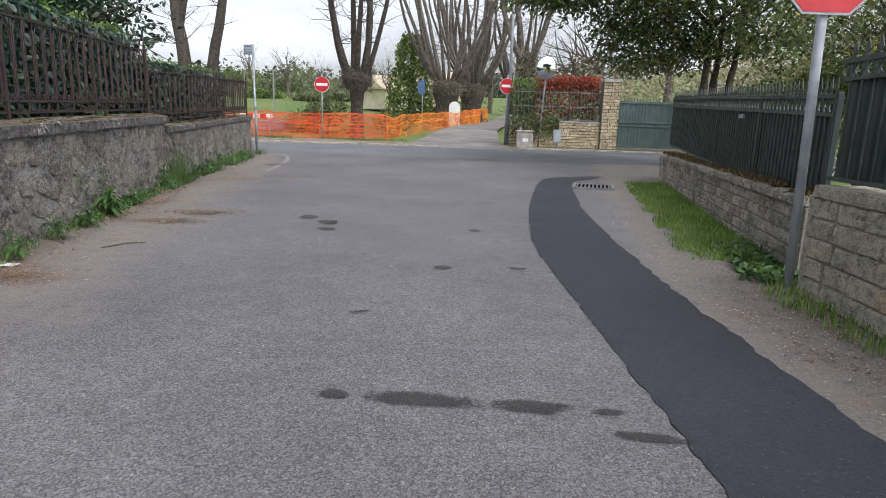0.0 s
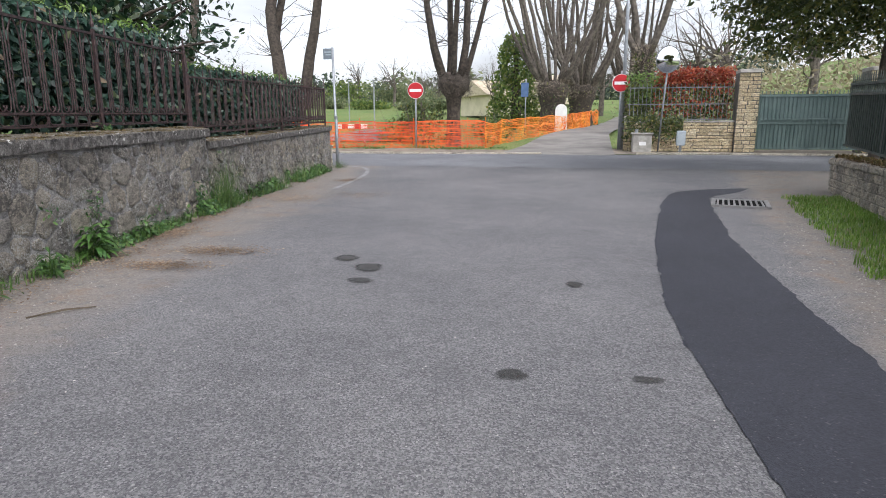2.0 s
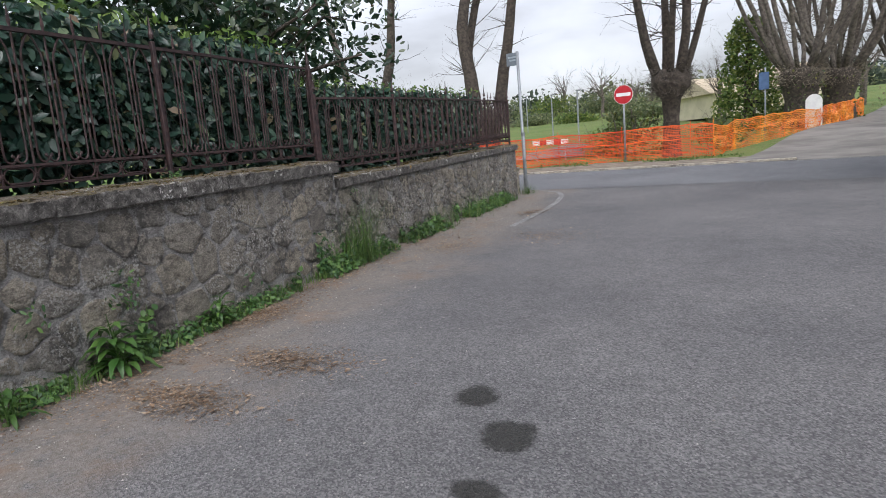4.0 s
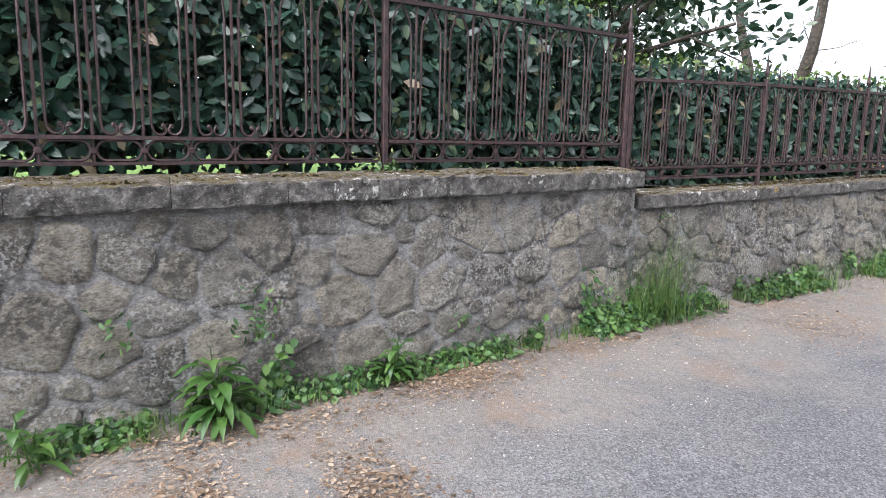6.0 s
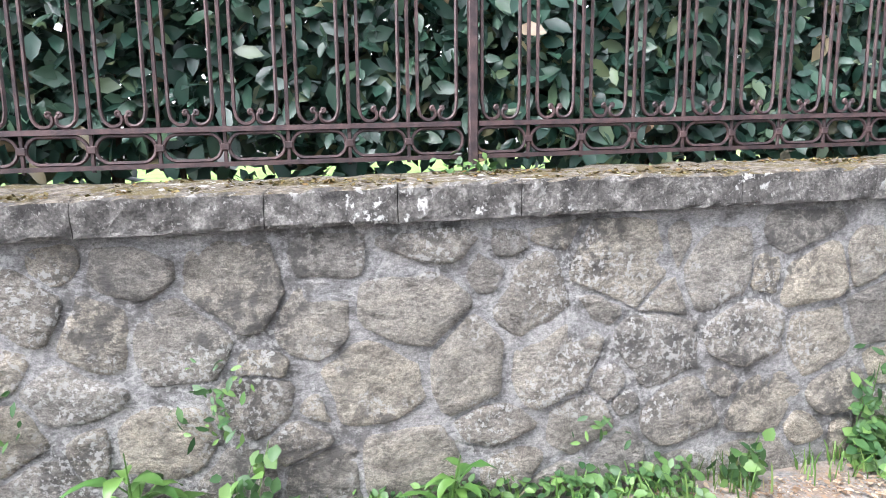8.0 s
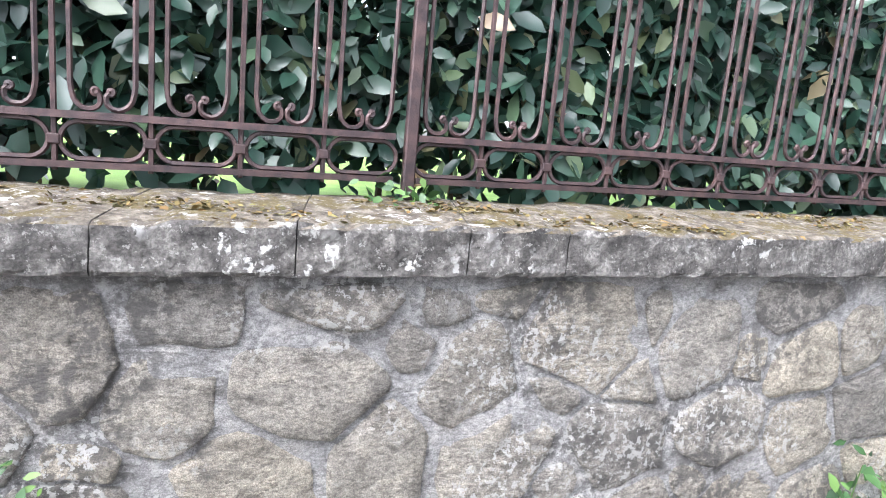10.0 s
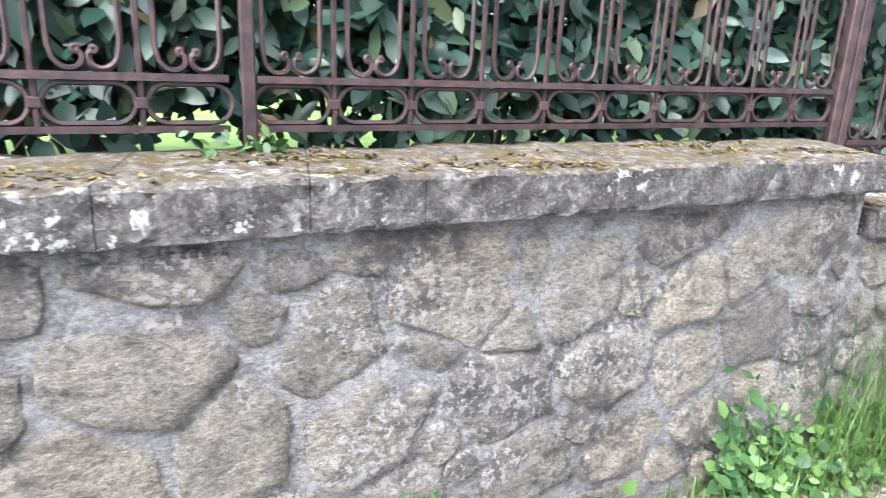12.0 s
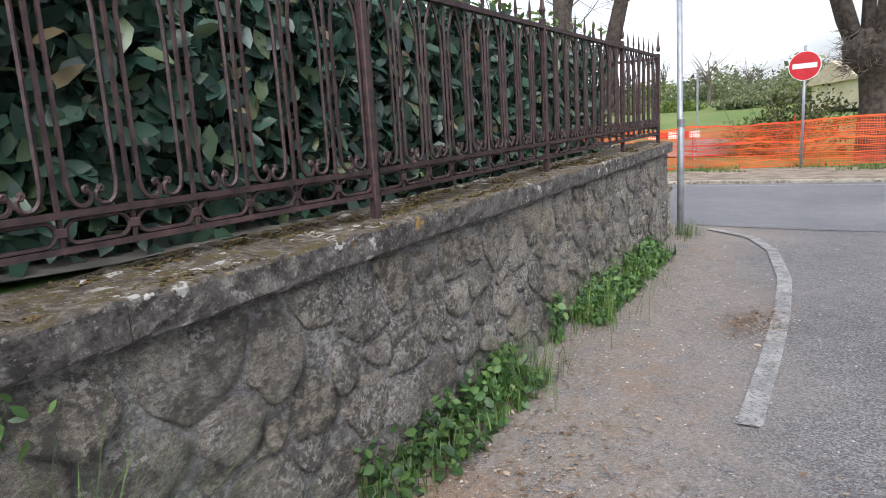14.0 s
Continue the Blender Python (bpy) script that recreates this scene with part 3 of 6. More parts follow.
g = Geo()
for x in np.arange(-60, 60, 1.0):
    rows = [(x, far_kerb(x) + 0.17), (x + 1, far_kerb(x + 1) + 0.17), (x + 1, 24.2 + 0.5 * math.sin(x * 0.9 + 0.9)), (x, 24.2 + 0.5 * math.sin(x * 0.9))]
    g.add([(a, b, ground_z(a, b) + 0.012) for a, b in rows], [(0, 1, 2, 3)])
solid("pavement", g, SOIL, "bare earth and grit verge beyond the road", "verge", "structure")
band("lane", lambda y: float(np.interp(y, (21, 31, 45, 70), (-1.6, 0.0, 3.5, 8.5))), lambda y: float(np.interp(y, (21, 31, 45, 70), (2.3, 2.9, 5.2, 10.2))), 21.2, 70, 0.5, LANE, "grey gravel lane leading off between trees", "lane", 0.0, height=lambda x, y: ground_z(x, y) + 0.012 + max(0.0, rough_ground(x, y) + 0.03 - ground_z(x, y)) + 0.08 * min(1.0, max(0.0, (y - 23) / 6)))

# fresh asphalt strip: a trench along the verge, swinging to the drain
TAR_L, TAR_R = [-8, 1.2, 3.4, 5.15, 7.6, 10.2, 11.4, 11.9, 12.2, 12.42, 12.55], [1.28, 1.26, 1.21, 1.19, 1.48, 1.95, 2.25, 2.5, 2.85, 3.35, 3.75]
TAR_Y2, TAR_X2 = [-8, 1.0, 3.3, 5.3, 7.8, 9.8, 11.1, 11.45, 11.9, 12.55], [2.12, 2.1, 2.08, 2.14, 2.31, 2.6, 2.82, 3.0, 3.45, 3.85]
band("fresh_asphalt", lambda y: float(np.interp(y, TAR_L, TAR_R)) + 0.03 * noise.noise((0, y * 2.1, 3)) + 0.025 * noise.noise((0, y * 9, 6)), lambda y: float(np.interp(y, TAR_Y2, TAR_X2)) + 0.03 * noise.noise((5, y * 2.3, 3)) + 0.03 * noise.noise((5, y * 8, 6)), -8, 12.52, 0.06, NEWTAR, "black strip of fresh asphalt over a filled trench", "asphalt patch", 0.007)

# white arc of the junction's corner
ARC_Y, ARC_X = [11.5, 12.3, 13.15, 14.1, 15.2, 15.85, 16.25], [-3.49, -3.54, -3.61, -3.73, -3.99, -4.3, -4.8]
g = Geo()
for a, b in zip(np.linspace(0, 1, 40)[:-1], np.linspace(0, 1, 40)[1:]):
    q = []
    for t in (a, b):
        y = float(np.interp(t, np.linspace(0, 1, 7), ARC_Y))
        x = float(np.interp(t, np.linspace(0, 1, 7), ARC_X))
        n = Vector((1, 0.12 + max(0, t - 0.5) * 2.4, 0)).normalized() * 0.05
        q.append([(x - n.x, y - n.y, ground_z(x, y) + 0.012), (x + n.x, y + n.y, ground_z(x, y) + 0.012)])
    g.add([q[0][0], q[0][1], q[1][1], q[1][0]], [(0, 1, 2, 3)])
solid("road_marking", g, LINE_WHITE, "worn white painted arc at the road's corner", "road marking", "structure")


def oil_stain(x, y, rx, ry, turn=0.0):
    g = Geo()
    n = 28
    g.v = [(0, 0, 0)] + [(1.15 * math.cos(2 * math.pi * i / n), 1.15 * math.sin(2 * math.pi * i / n), 0) for i in range(n)]
    g.f = [(0, i + 1, (i + 1) % n + 1) for i in range(n)]
    ob = solid("oil_stain", g, OIL, "dark oil stain soaked into the asphalt", "stain", "structure")
    ob.matrix_world = pose(x, y, ground_z(x, y) + 0.011, 0, 0, turn) @ Matrix.Diagonal((rx, ry, 1, 1))


for spot in ((0.15, 1.33, 0.36, 0.1, -6), (0.66, 1.29, 0.24, 0.09, -4), (1.0, 1.26, 0.1, 0.04, 0), (-0.25, 1.36, 0.1, 0.06, 0), (1.12, 1.04, 0.22, 0.05, -10),
             (-1.46, 6.3, 0.15, 0.17, 0), (-1.15, 5.98, 0.17, 0.19, 20), (-1.1, 5.55, 0.16, 0.1, 0), (0.24, 3.9, 0.11, 0.09, 0), (0.6, 5.7, 0.09, 0.12, 0), (0.9, 3.95, 0.12, 0.05, 0), (-0.3, 2.6, 0.1, 0.03, 20)):
    oil_stain(*spot)

# drain grate
drain = thing("drain_grate", (3.14, 10.6, ground_z(3, 10.6) + 0.008), "rectangular cast iron drain grate in the road", "grate", turn=-14)
g = Geo()
for a, b in (((0, 0.42, 0), (0.72, 0.06, 0.03)), ((0, -0.42, 0), (0.72, 0.06, 0.03)), ((0.36, 0, 0), (0.06, 0.9, 0.03)), ((-0.36, 0, 0), (0.06, 0.9, 0.03))):
    g.box(a, b)
part("frame", g, IRON_GRATE, drain)
# A thin black slab stands in for the shaded shaft; nothing is hollow.
part("pit_shade_slab", Geo().box((0, 0, -0.004), (0.68, 0.8, 0.01)), BLACK, drain)
for i in range(9):
    part("bar", Geo().box((-0.3 + i * 0.075, 0, 0.002), (0.028, 0.8, 0.02), 0.003), IRON_GRATE, drain)

# ---- long stone wall on the garden's side ----
def cap_top(y):
    return 1.163 + 0.0215 * (y - 6.7) if y < 8.97 else 1.03 + 0.033 * (y - 9.0)


SEC = [(-12.0, 8.94, 0.115), (8.94, 15.6, 0.10)]
g = Geo()
for y0, y1, thick in SEC:
    e = 1e-4
    for a, b in zip(np.linspace(y0, y1, 24)[:-1], np.linspace(y0, y1, 24)[1:]):
        q = []
        for y in (a, b):
            yy = min(max(y, y0 + e), y1 - e) if y1 < 9 else max(y, 8.9701)
            x, t = wall_face(min(yy, 8.9699) if y1 < 9 else yy), cap_top(min(yy, 8.9699) if y1 < 9 else yy) - thick
            q += [(x, y, -0.3), (x, y, t), (x - 0.34, y, t), (x - 0.34, y, -0.3)]
        g.add(q, [(0, 4, 5, 1), (1, 5, 6, 2), (2, 6, 7, 3)] + ([(0, 1, 2, 3)] if a == y0 else []) + ([(7, 6, 5, 4)] if b == y1 else []))
wall_left = solid("wall_west", g, MORTAR, "mortared rubble stone garden wall with a stone coping", "wall", "structure")

# the stones: the large ones beside the path at their own places, the rest packed round them from large to small
rng = np.random.default_rng(7)
STONES = [(6.17, .86, .27, .27), (6.44, .94, .24, .14), (6.42, .74, .21, .21), (6.74, .75, .39, .22), (6.80, .97, .36, .10), (7.21, .98, .16, .08), (7.12, .77, .22, .30), (7.46, .88, .37, .28), (7.82, .83, .28, .25), (8.22, .79, .33, .22), (8.14, .98, .32, .15), (7.22, .55, .32, .30), (6.90, .56, .24, .28), (6.57, .51, .34, .22), (7.59, .57, .30, .25), (7.94, .59, .31, .24), (8.26, .57, .28, .25), (5.86, .91, .25, .15), (6.01, .69, .28, .22), (6.99, .31, .34, .15), (7.31, .30, .24, .20), (7.68, .31, .36, .20), (8.04, .32, .34, .20), (5.76, .72, .18, .25), (6.22, .47, .27, .19)]


def stone_limits(y):
    return (2.4, 8.93, cap_top(y) - 0.135) if y < 8.95 else (8.99, 15.58, cap_top(y) - 0.12)


for size, tries in ((1.0, 900), (0.82, 1500), (0.62, 2200), (0.46, 1800)):
    for k in range(tries):
        y = rng.uniform(2.45, 15.5)
        small = 1.0 if y < 8.95 else 0.84
        w, h = rng.uniform(0.26, 0.4) * size * small, rng.uniform(0.17, 0.29) * size * small
        if rng.uniform() < 0.25:
            w, h = w * 0.72, h * 1.3
        low, high, top = stone_limits(y)
        z = rng.uniform(ground_z(0, y) + 0.02, top - h * 0.42)
        if y - w * 0.45 < low or y + w * 0.45 > high:
            continue
        if all(((y - a) / (w + c)) ** 2 + ((z - b) / (h + d)) ** 2 > 0.2 for a, b, c, d in STONES if abs(a - y) < 0.7 and (a < 8.95) == (y < 8.95)):
            STONES.append((y, z, w, h))


def clip(poly, px, py, nx, ny):
    out = []
    for i in range(len(poly)):
        a, b = poly[i], poly[(i + 1) % len(poly)]
        da, db = (a[0] - px) * nx + (a[1] - py) * ny, (b[0] - px) * nx + (b[1] - py) * ny
        if da <= 0:
            out.append(a)
        if da * db < 0:
            t = da / (da - db)
            out.append((a[0] + (b[0] - a[0]) * t, a[1] + (b[1] - a[1]) * t))
    return out


def stone_outline(i):
    """A boxy, uneven outline of the stone's own size, cut back where a neighbour comes near."""
    cy, cz, w, h = STONES[i]
    low, high, top = stone_limits(cy)
    n = int(rng.integers(5, 8))
    turn, lean = rng.uniform(0, 6.283), rng.normal() * 0.13
    poly = []
    for k in range(n):
        a = turn + 2 * math.pi * (k + rng.uniform(-0.28, 0.28)) / n
        c, q = math.cos(a), math.sin(a)
        r = (abs(c) ** 4.5 + abs(q) ** 4.5) ** (-1 / 4.5) * rng.uniform(1.15, 1.5)
        u, v = r * c * w / 2, r * q * h / 2
        poly.append((cy + u - lean * v, cz + v + lean * u))
    for px, py, nx, ny in ((low, 0, -1, 0), (high, 0, 1, 0), (0, top - rng.uniform(0, 0.012), 0, 1)):
        poly = clip(poly, px, py, nx, ny)
    for j, (a, b, c, d) in enumerate(STONES):
        if j == i or abs(a - cy) > 0.8 or (a < 8.95) != (cy < 8.95):
            continue
        dy, dz = a - cy, b - cz
        dist = math.hypot(dy, dz)
        uy, uz = dy / dist, dz / dist
        mine = 1 / math.hypot(uy / w, uz / h)
        other = 1 / math.hypot(uy / c, uz / d)
        at = dist * mine / (mine + other) - 0.005 - 0.009 * math.sin(i * 1.7 + j * 1.7) ** 2
        poly = clip(poly, cy + uy * at, cz + uz * at, uy, uz)
        if len(poly) < 3:
            return None
    return poly


def stone_piece(i):
    poly = stone_outline(i)
    if not poly:
        return
    cy, cz = sum(p[0] for p in poly) / len(poly), sum(p[1] for p in poly) / len(poly)
    size = max(math.hypot(p[0] - cy, p[1] - cz) for p in poly)
    if size < 0.035:
        return
    # rounded corners and wandering sides
    ring = []
    for k in range(len(poly)):
        a, b = Vector(poly[k]), Vector(poly[(k + 1) % len(poly)])
        steps = max(2, int((b - a).length / 0.035))
        for m in range(steps):
            q = a.lerp(b, (m + 0.5) / steps)
            wy = 0.014 * noise.noise((q.x * 9, q.y * 9, 1)) + 0.008 * noise.noise((q.x * 26, q.y * 26, 2))
            wz = 0.014 * noise.noise((q.x * 9, q.y * 9, 5)) + 0.008 * noise.noise((q.x * 26, q.y * 26, 6))
            ring.append((q.x + wy, q.y + wz))
    n = len(ring)
    x0 = wall_face(cy)
    up = cy < 8.95
    slope = -0.16 if up else -0.10
    proud = rng.uniform(0.007, 0.02) if up else rng.uniform(0.01, 0.026)
    tilt_y, tilt_z = rng.normal() * 0.03, -0.03 + rng.normal() * 0.05
    vs = []
    for scale, out in ((1.0, -0.008), (0.982, proud * 0.5), (0.94, proud * 0.85), (0.75, proud), (0.38, proud * 1.05)):
        for (a, b) in ring:
            dy, dz = (a - cy) * scale, (b - cz) * scale
            o = out
            if out > 0:
                o += tilt_y * dy + tilt_z * dz + 0.012 * noise.noise(((cy + dy) * 11, (cz + dz) * 19, i + 3)) + 0.006 * noise.noise(((cy + dy) * 40, (cz + dz) * 60, i))
            vs.append((o + slope * dy, dy, dz))
    fs = []
    for r in range(4):
        fs += [(r * n + k, r * n + (k + 1) % n, (r + 1) * n + (k + 1) % n, (r + 1) * n + k) for k in range(n)]
    fs.append(tuple(4 * n + k for k in range(n)))
    g = Geo()
    g.add(vs, fs)
    part("stone", g, STONE, wall_left, "", True, (x0, cy, cz))


# coping blocks along both parts of the wall
def coping_block(y0, y1, upper):
    thick, depth, over = (0.115, 0.40, 0.05) if upper else (0.10, 0.36, 0.05)
    nl = max(3, int((y1 - y0) / 0.035))
    ring = [(-0.004, 0.0), (0.0, 0.1), (0.0, 0.35), (0.0, 0.66), (0.0, 0.93), (-0.014, 1.02), (-0.12, 1.1), (-0.24, 1.22), (-depth + 0.02, 1.28), (-depth, 1.1), (-depth, 0.02)]
    g = Geo()
    n = len(ring)
    for i in range(nl + 1):
        y = y0 + (y1 - y0) * i / nl
        end = 0.003 if i in (0, nl) else 0.0
        yy = min(y, 8.9699) if upper else max(y, 8.9701)
        fx, top = wall_face(yy) + over, cap_top(yy)
        for k, (dx, h) in enumerate(ring):
            w = 0.009 * noise.noise((y * 6, k * 0.3, 2)) + 0.009 * noise.noise((y * 24, k * 0.55, 8)) + 0.006 * noise.noise((y * 60, k * 1.5, 8))
            g.v.append((fx + dx * 1.0 + (w if k < 6 else 0) - end * (k < 6), y, top - thick + h * thick + (0.007 * noise.noise((y * 17, 3, 3)) if k in (0, 10) and dx > -0.1 else 0) + (w * 0.9 if k > 3 and k < 9 else 0) - end * (3 < k < 9)))
    g.f = [(i * n + k, (i + 1) * n + k, (i + 1) * n + (k + 1) % n, i * n + (k + 1) % n) for i in range(nl) for k in range(n)]
    g.f += [tuple(range(n)), tuple(nl * n + k for k in range(n - 1, -1, -1))]
    part("coping_stone", g, COPING, wall_left, "weathered coping stone with pale lichen")


cuts = [-12, -8, -4, -2, 0, 1.2, 2.3, 3.2, 3.9, 4.6, 5.15, 5.75, 6.28, 6.68, 7.08, 7.34, 7.87, 8.4, 8.98]
for a, b in zip(cuts, cuts[1:]):
    coping_block(a + 0.0015, b - 0.0015, True)
cuts = [8.985, 9.5, 9.95, 10.5, 11.0, 11.45, 12.0, 12.62, 13.0, 13.5, 14.1, 14.6, 15.1, 15.64]
for a, b in zip(cuts, cuts[1:]):
    coping_block(a + 0.0015, b - 0.0015, False)

# moss and plant crumbs in patches along the coping's flat top
rng = np.random.default_rng(17)
mpts = []
while len(mpts) < 9000:
    y = rng.uniform(4.5, 15.4)
    back = rng.uniform(0.03, 0.3)
    if abs(y - 8.97) > 0.03 and noise.noise((y * 2.2, back * 9, 4)) + 0.5 * noise.noise((y * 9, back * 22, 2)) > 0.12:
        upper = y < 8.97
        rise = float(np.interp(back, (0.014, 0.12, 0.24, 0.34), (0.02, 0.1, 0.22, 0.28))) * (0.115 if upper else 0.10)
        mpts.append((wall_face(y) + 0.05 - back, y, cap_top(y) + rise + 0.003 * rng.uniform()))
part("moss", leaf_mesh("moss", mpts, 0.016, 0.009, MOSS_LEAF, rng, 0.6, (0, 0, 1), 0.6, True), None, wall_left, "brown and olive moss on the coping")

# the wall turns the corner along the crossing road
g = Geo()
g.box((-10.6, 15.43, 0.42), (10.6, 0.3, 1.45))
wall_return = solid("wall_north", g, MORTAR, "rubble stone garden wall turning along the road", "wall", "structure")
g = Geo()
for i in range(18):
    g.box((-5.55 - i * 0.58, 15.43, 1.2), (0.572, 0.4, 0.1), 0.015)
part("coping_stone", g, COPING, wall_return)
stub = thing("stone_bollard", (-5.16, 15.74, ground_z(0, 15.7)), "short dark stone block at the foot of the wall's corner", "stone block")
part("block", Geo().box((0, 0, 0.25), (0.1, 0.11, 0.52), 0.02), OLD_BLOCK, stub)
part("cap", Geo().box((0, 0, 0.54), (0.14, 0.14, 0.07), 0.015), OLD_BLOCK, stub)

# ---- iron railing on the wall ----
def curve_pts(pts, n):
    """Points along a smooth curve through the given ones."""
    out = []
    p = [Vector(q) for q in pts]
    for i in range(len(p) - 1):
        a, b, c, d = p[max(i - 1, 0)], p[i], p[i + 1], p[min(i + 2, len(p) - 1)]
        for k in range(n):
            t = k / n
            out.append(0.5 * ((2 * b) + (c - a) * t + (2 * a - 5 * b + 4 * c - d) * t * t + (3 * b - a - 3 * c + d) * t ** 3))
    out.append(p[-1])
    return out


def railing(at, length, cells, r_low, r_mid, r_top, slope, turn, post_tip, label):
    """One bay: a post, three rails, upright bars with spear tips, hairpin bars ending in scrolls, oval rings."""
    bay = thing("iron_railing", at, label, "railing", "railing bays on the stone wall", turn)

    def sh(pts):
        return [(p[0], p[1], p[2] + slope * p[1]) for p in pts]

    w = length / cells
    g = Geo()
    g.box((0, 0, (r_top + 0.05) / 2 - 0.03), (0.034, 0.034, r_top + 0.11), 0.004)
    g.tube([(0, 0, r_top + 0.07), (0, 0, r_top + 0.1), (0, 0, r_top + 0.13), (0, 0, post_tip)], [0.014, 0.022, 0.013, 0.002], 6)
    part("post", g, IRON, bay)
    for z, h in ((r_low, 0.008), (r_mid, 0.009), (r_top, 0.012)):
        part("rail", Geo().add([(a, y, z + slope * y + b) for y in (0.02, length - 0.02) for a, b in ((-0.016, -h), (0.016, -h), (0.016, h), (-0.016, h))], [(0, 1, 2, 3), (7, 6, 5, 4), (0, 4, 5, 1), (1, 5, 6, 2), (2, 6, 7, 3), (3, 7, 4, 0)]), IRON, bay)
    for i in range(cells):
        y0 = i * w
        if i:
            g = Geo()
            g.tube(sh([(0, y0, r_low - 0.015), (0, y0, r_top + 0.03)]), 0.0075, 5)
            g.tube(sh([(0, y0, r_top + 0.02), (0, y0, r_top + 0.05), (0, y0, r_top + 0.15)]), [0.006, 0.011, 0.001], 4)
            part("upright_bar", g, IRON, bay)
        g = Geo()
        yc = y0 + w / 2
        hw, zb = w * 0.335, r_mid + 0.016
        for s in (-1, 1):
            curl = [(0, yc + s * (0.0165 + 0.0085 * (1 - 0.12 * k) * math.cos(a)), zb + 0.043 + 0.0085 * (1 - 0.12 * k) * math.sin(a)) for k, a in enumerate((5.6, 4.5, 3.4, 2.2, 1.0, 0.0, -1.1, -2.3)[:0:-1])]
            pts = curl + [(0, yc + s * 0.0075, zb + 0.032), (0, yc + s * 0.008, zb + 0.014), (0, yc + s * hw * 0.3, zb + 0.002), (0, yc + s * hw * 0.62, zb + 0.002), (0, yc + s * hw * 0.9, zb + 0.022), (0, yc + s * hw, zb + 0.06)]
            pts = curve_pts(pts, 2) + [Vector((0, yc + s * hw, r_top - 0.19)), Vector((0, yc + s * hw * 0.88, r_top - 0.12)), Vector((0, yc + s * hw * 0.4, r_top - 0.045)), Vector((0, yc + s * 0.004, r_top - 0.012))]
            g.tube(sh(pts), 0.007, 5)
        part("hairpin_bar", g, IRON, bay)
        g = Geo()
        zc, hh = (r_low + r_mid) / 2, (r_mid - r_low) / 2 - 0.014
        flat = w / 2 - 0.012 - hh
        oval = [(0, yc + (flat if math.cos(a) >= 0 else -flat) + hh * math.cos(a), zc + hh * math.sin(a)) for a in (2 * math.pi * (k + 0.5) / 20 for k in range(20))]
        oval.append(oval[0])
        g.tube(sh(oval), 0.0068, 5, cap=False)
        part("oval_ring", g, IRON, bay)
        if i:
            part("collar", Geo().box((0, y0, zc + slope * y0), (0.02, 0.03, 0.026), 0.003), IRON, bay)
    return bay


def on_upper(y):
    return (-4.325 - 0.16 * (y - 6.5), y, cap_top(y))


first = railing(on_upper(4.805), 2.14, 10, 0.085, 0.205, 1.02, 0.0215, 9.1, 1.26, "rusty brown wrought iron railing bay with oval rings")
for y in (6.945, 2.665, 0.525, -1.615, -3.755):
    copy_thing(first, Matrix.Translation(on_upper(y)) @ pose(0, 0, 0, 0, 0, 9.1))


def on_lower(y):
    return (-4.50 - 0.10 * (y - 9.0), y, cap_top(y) + 0.03)


LOWER = "rusty brown wrought iron railing bay, lower and sloping with the wall"
railing((-4.736, 9.13, cap_top(9.13) + 0.03), 1.45, 8, 0.075, 0.165, 0.86, 0.033, -3.1, 1.14, LOWER)
first = railing(on_lower(10.58), 1.77, 9, 0.075, 0.165, 0.86, 0.033, 5.7, 1.14, LOWER)
copy_thing(first, Matrix.Translation(on_lower(12.34)) @ pose(0, 0, 0, 0, 0, 5.7))
railing(on_lower(14.1), 1.32, 7, 0.075, 0.165, 0.86, 0.033, 5.7, 1.14, LOWER)
end_post = thing("railing_post", (on_upper(9.085)[0], 9.085, cap_top(9.085)), "square iron post where the two railings meet", "post")
part("shaft", Geo().box((0, 0, 0.59), (0.04, 0.04, 1.3), 0.004), IRON, end_post)
part("finial", Geo().tube([(0, 0, 1.22), (0, 0, 1.27), (0, 0, 1.31), (0, 0, 1.46)], [0.014, 0.024, 0.014, 0.002], 6), IRON, end_post)
corner = on_lower(15.42)
for i in range(5):
    copy_thing(first, Matrix.Translation((corner[0] - 1.77 * i, 15.45, 1.25 - 0.058 * i)) @ pose(0, 0, 0, 0, 0, 90))

# ---- garden behind the wall ----
g = Geo()
for j, y in enumerate(np.linspace(-12, 15.25, 20)):
    for i in range(6):
        x = wall_face(y) - 0.33 - (i / 5) ** 2 * 30
        g.v.append((x, y, 1.02 + 0.004 * y + 0.15 * (i / 5)))
g.f = [(j * 6 + i, (j + 1) * 6 + i, (j + 1) * 6 + i + 1, j * 6 + i + 1) for j in range(19) for i in range(5)]
solid("lawn", g, LAWN, "bright green mown lawn behind the hedge", "lawn", "structure")

g = Geo()
for y in np.linspace(-12, 15.2, 60):
    for dx in (0.335, 0.6, 0.85):
        g.v.append((wall_face(y) - dx, y, 1.045 + 0.004 * y + 0.02 * noise.noise((y * 2, dx * 3, 0))))
g.f = [(j * 3 + i, (j + 1) * 3 + i, (j + 1) * 3 + i + 1, j * 3 + i + 1) for j in range(59) for i in range(2)]
solid("hedge_bed", g, JOINT, "dark bare soil bed under the hedge", "soil", "structure", smooth=True)
rng = np.random.default_rng(11)


def hedge_front(y):
    return wall_face(y) - (0.42 if y < 8.97 else 0.36)


def hedge_top(y):
    return (2.32 + 0.012 * y if y < 9 else 2.06 + 0.03 * (y - 9)) + 0.05 * noise.noise((y * 2.0, 0, 0))


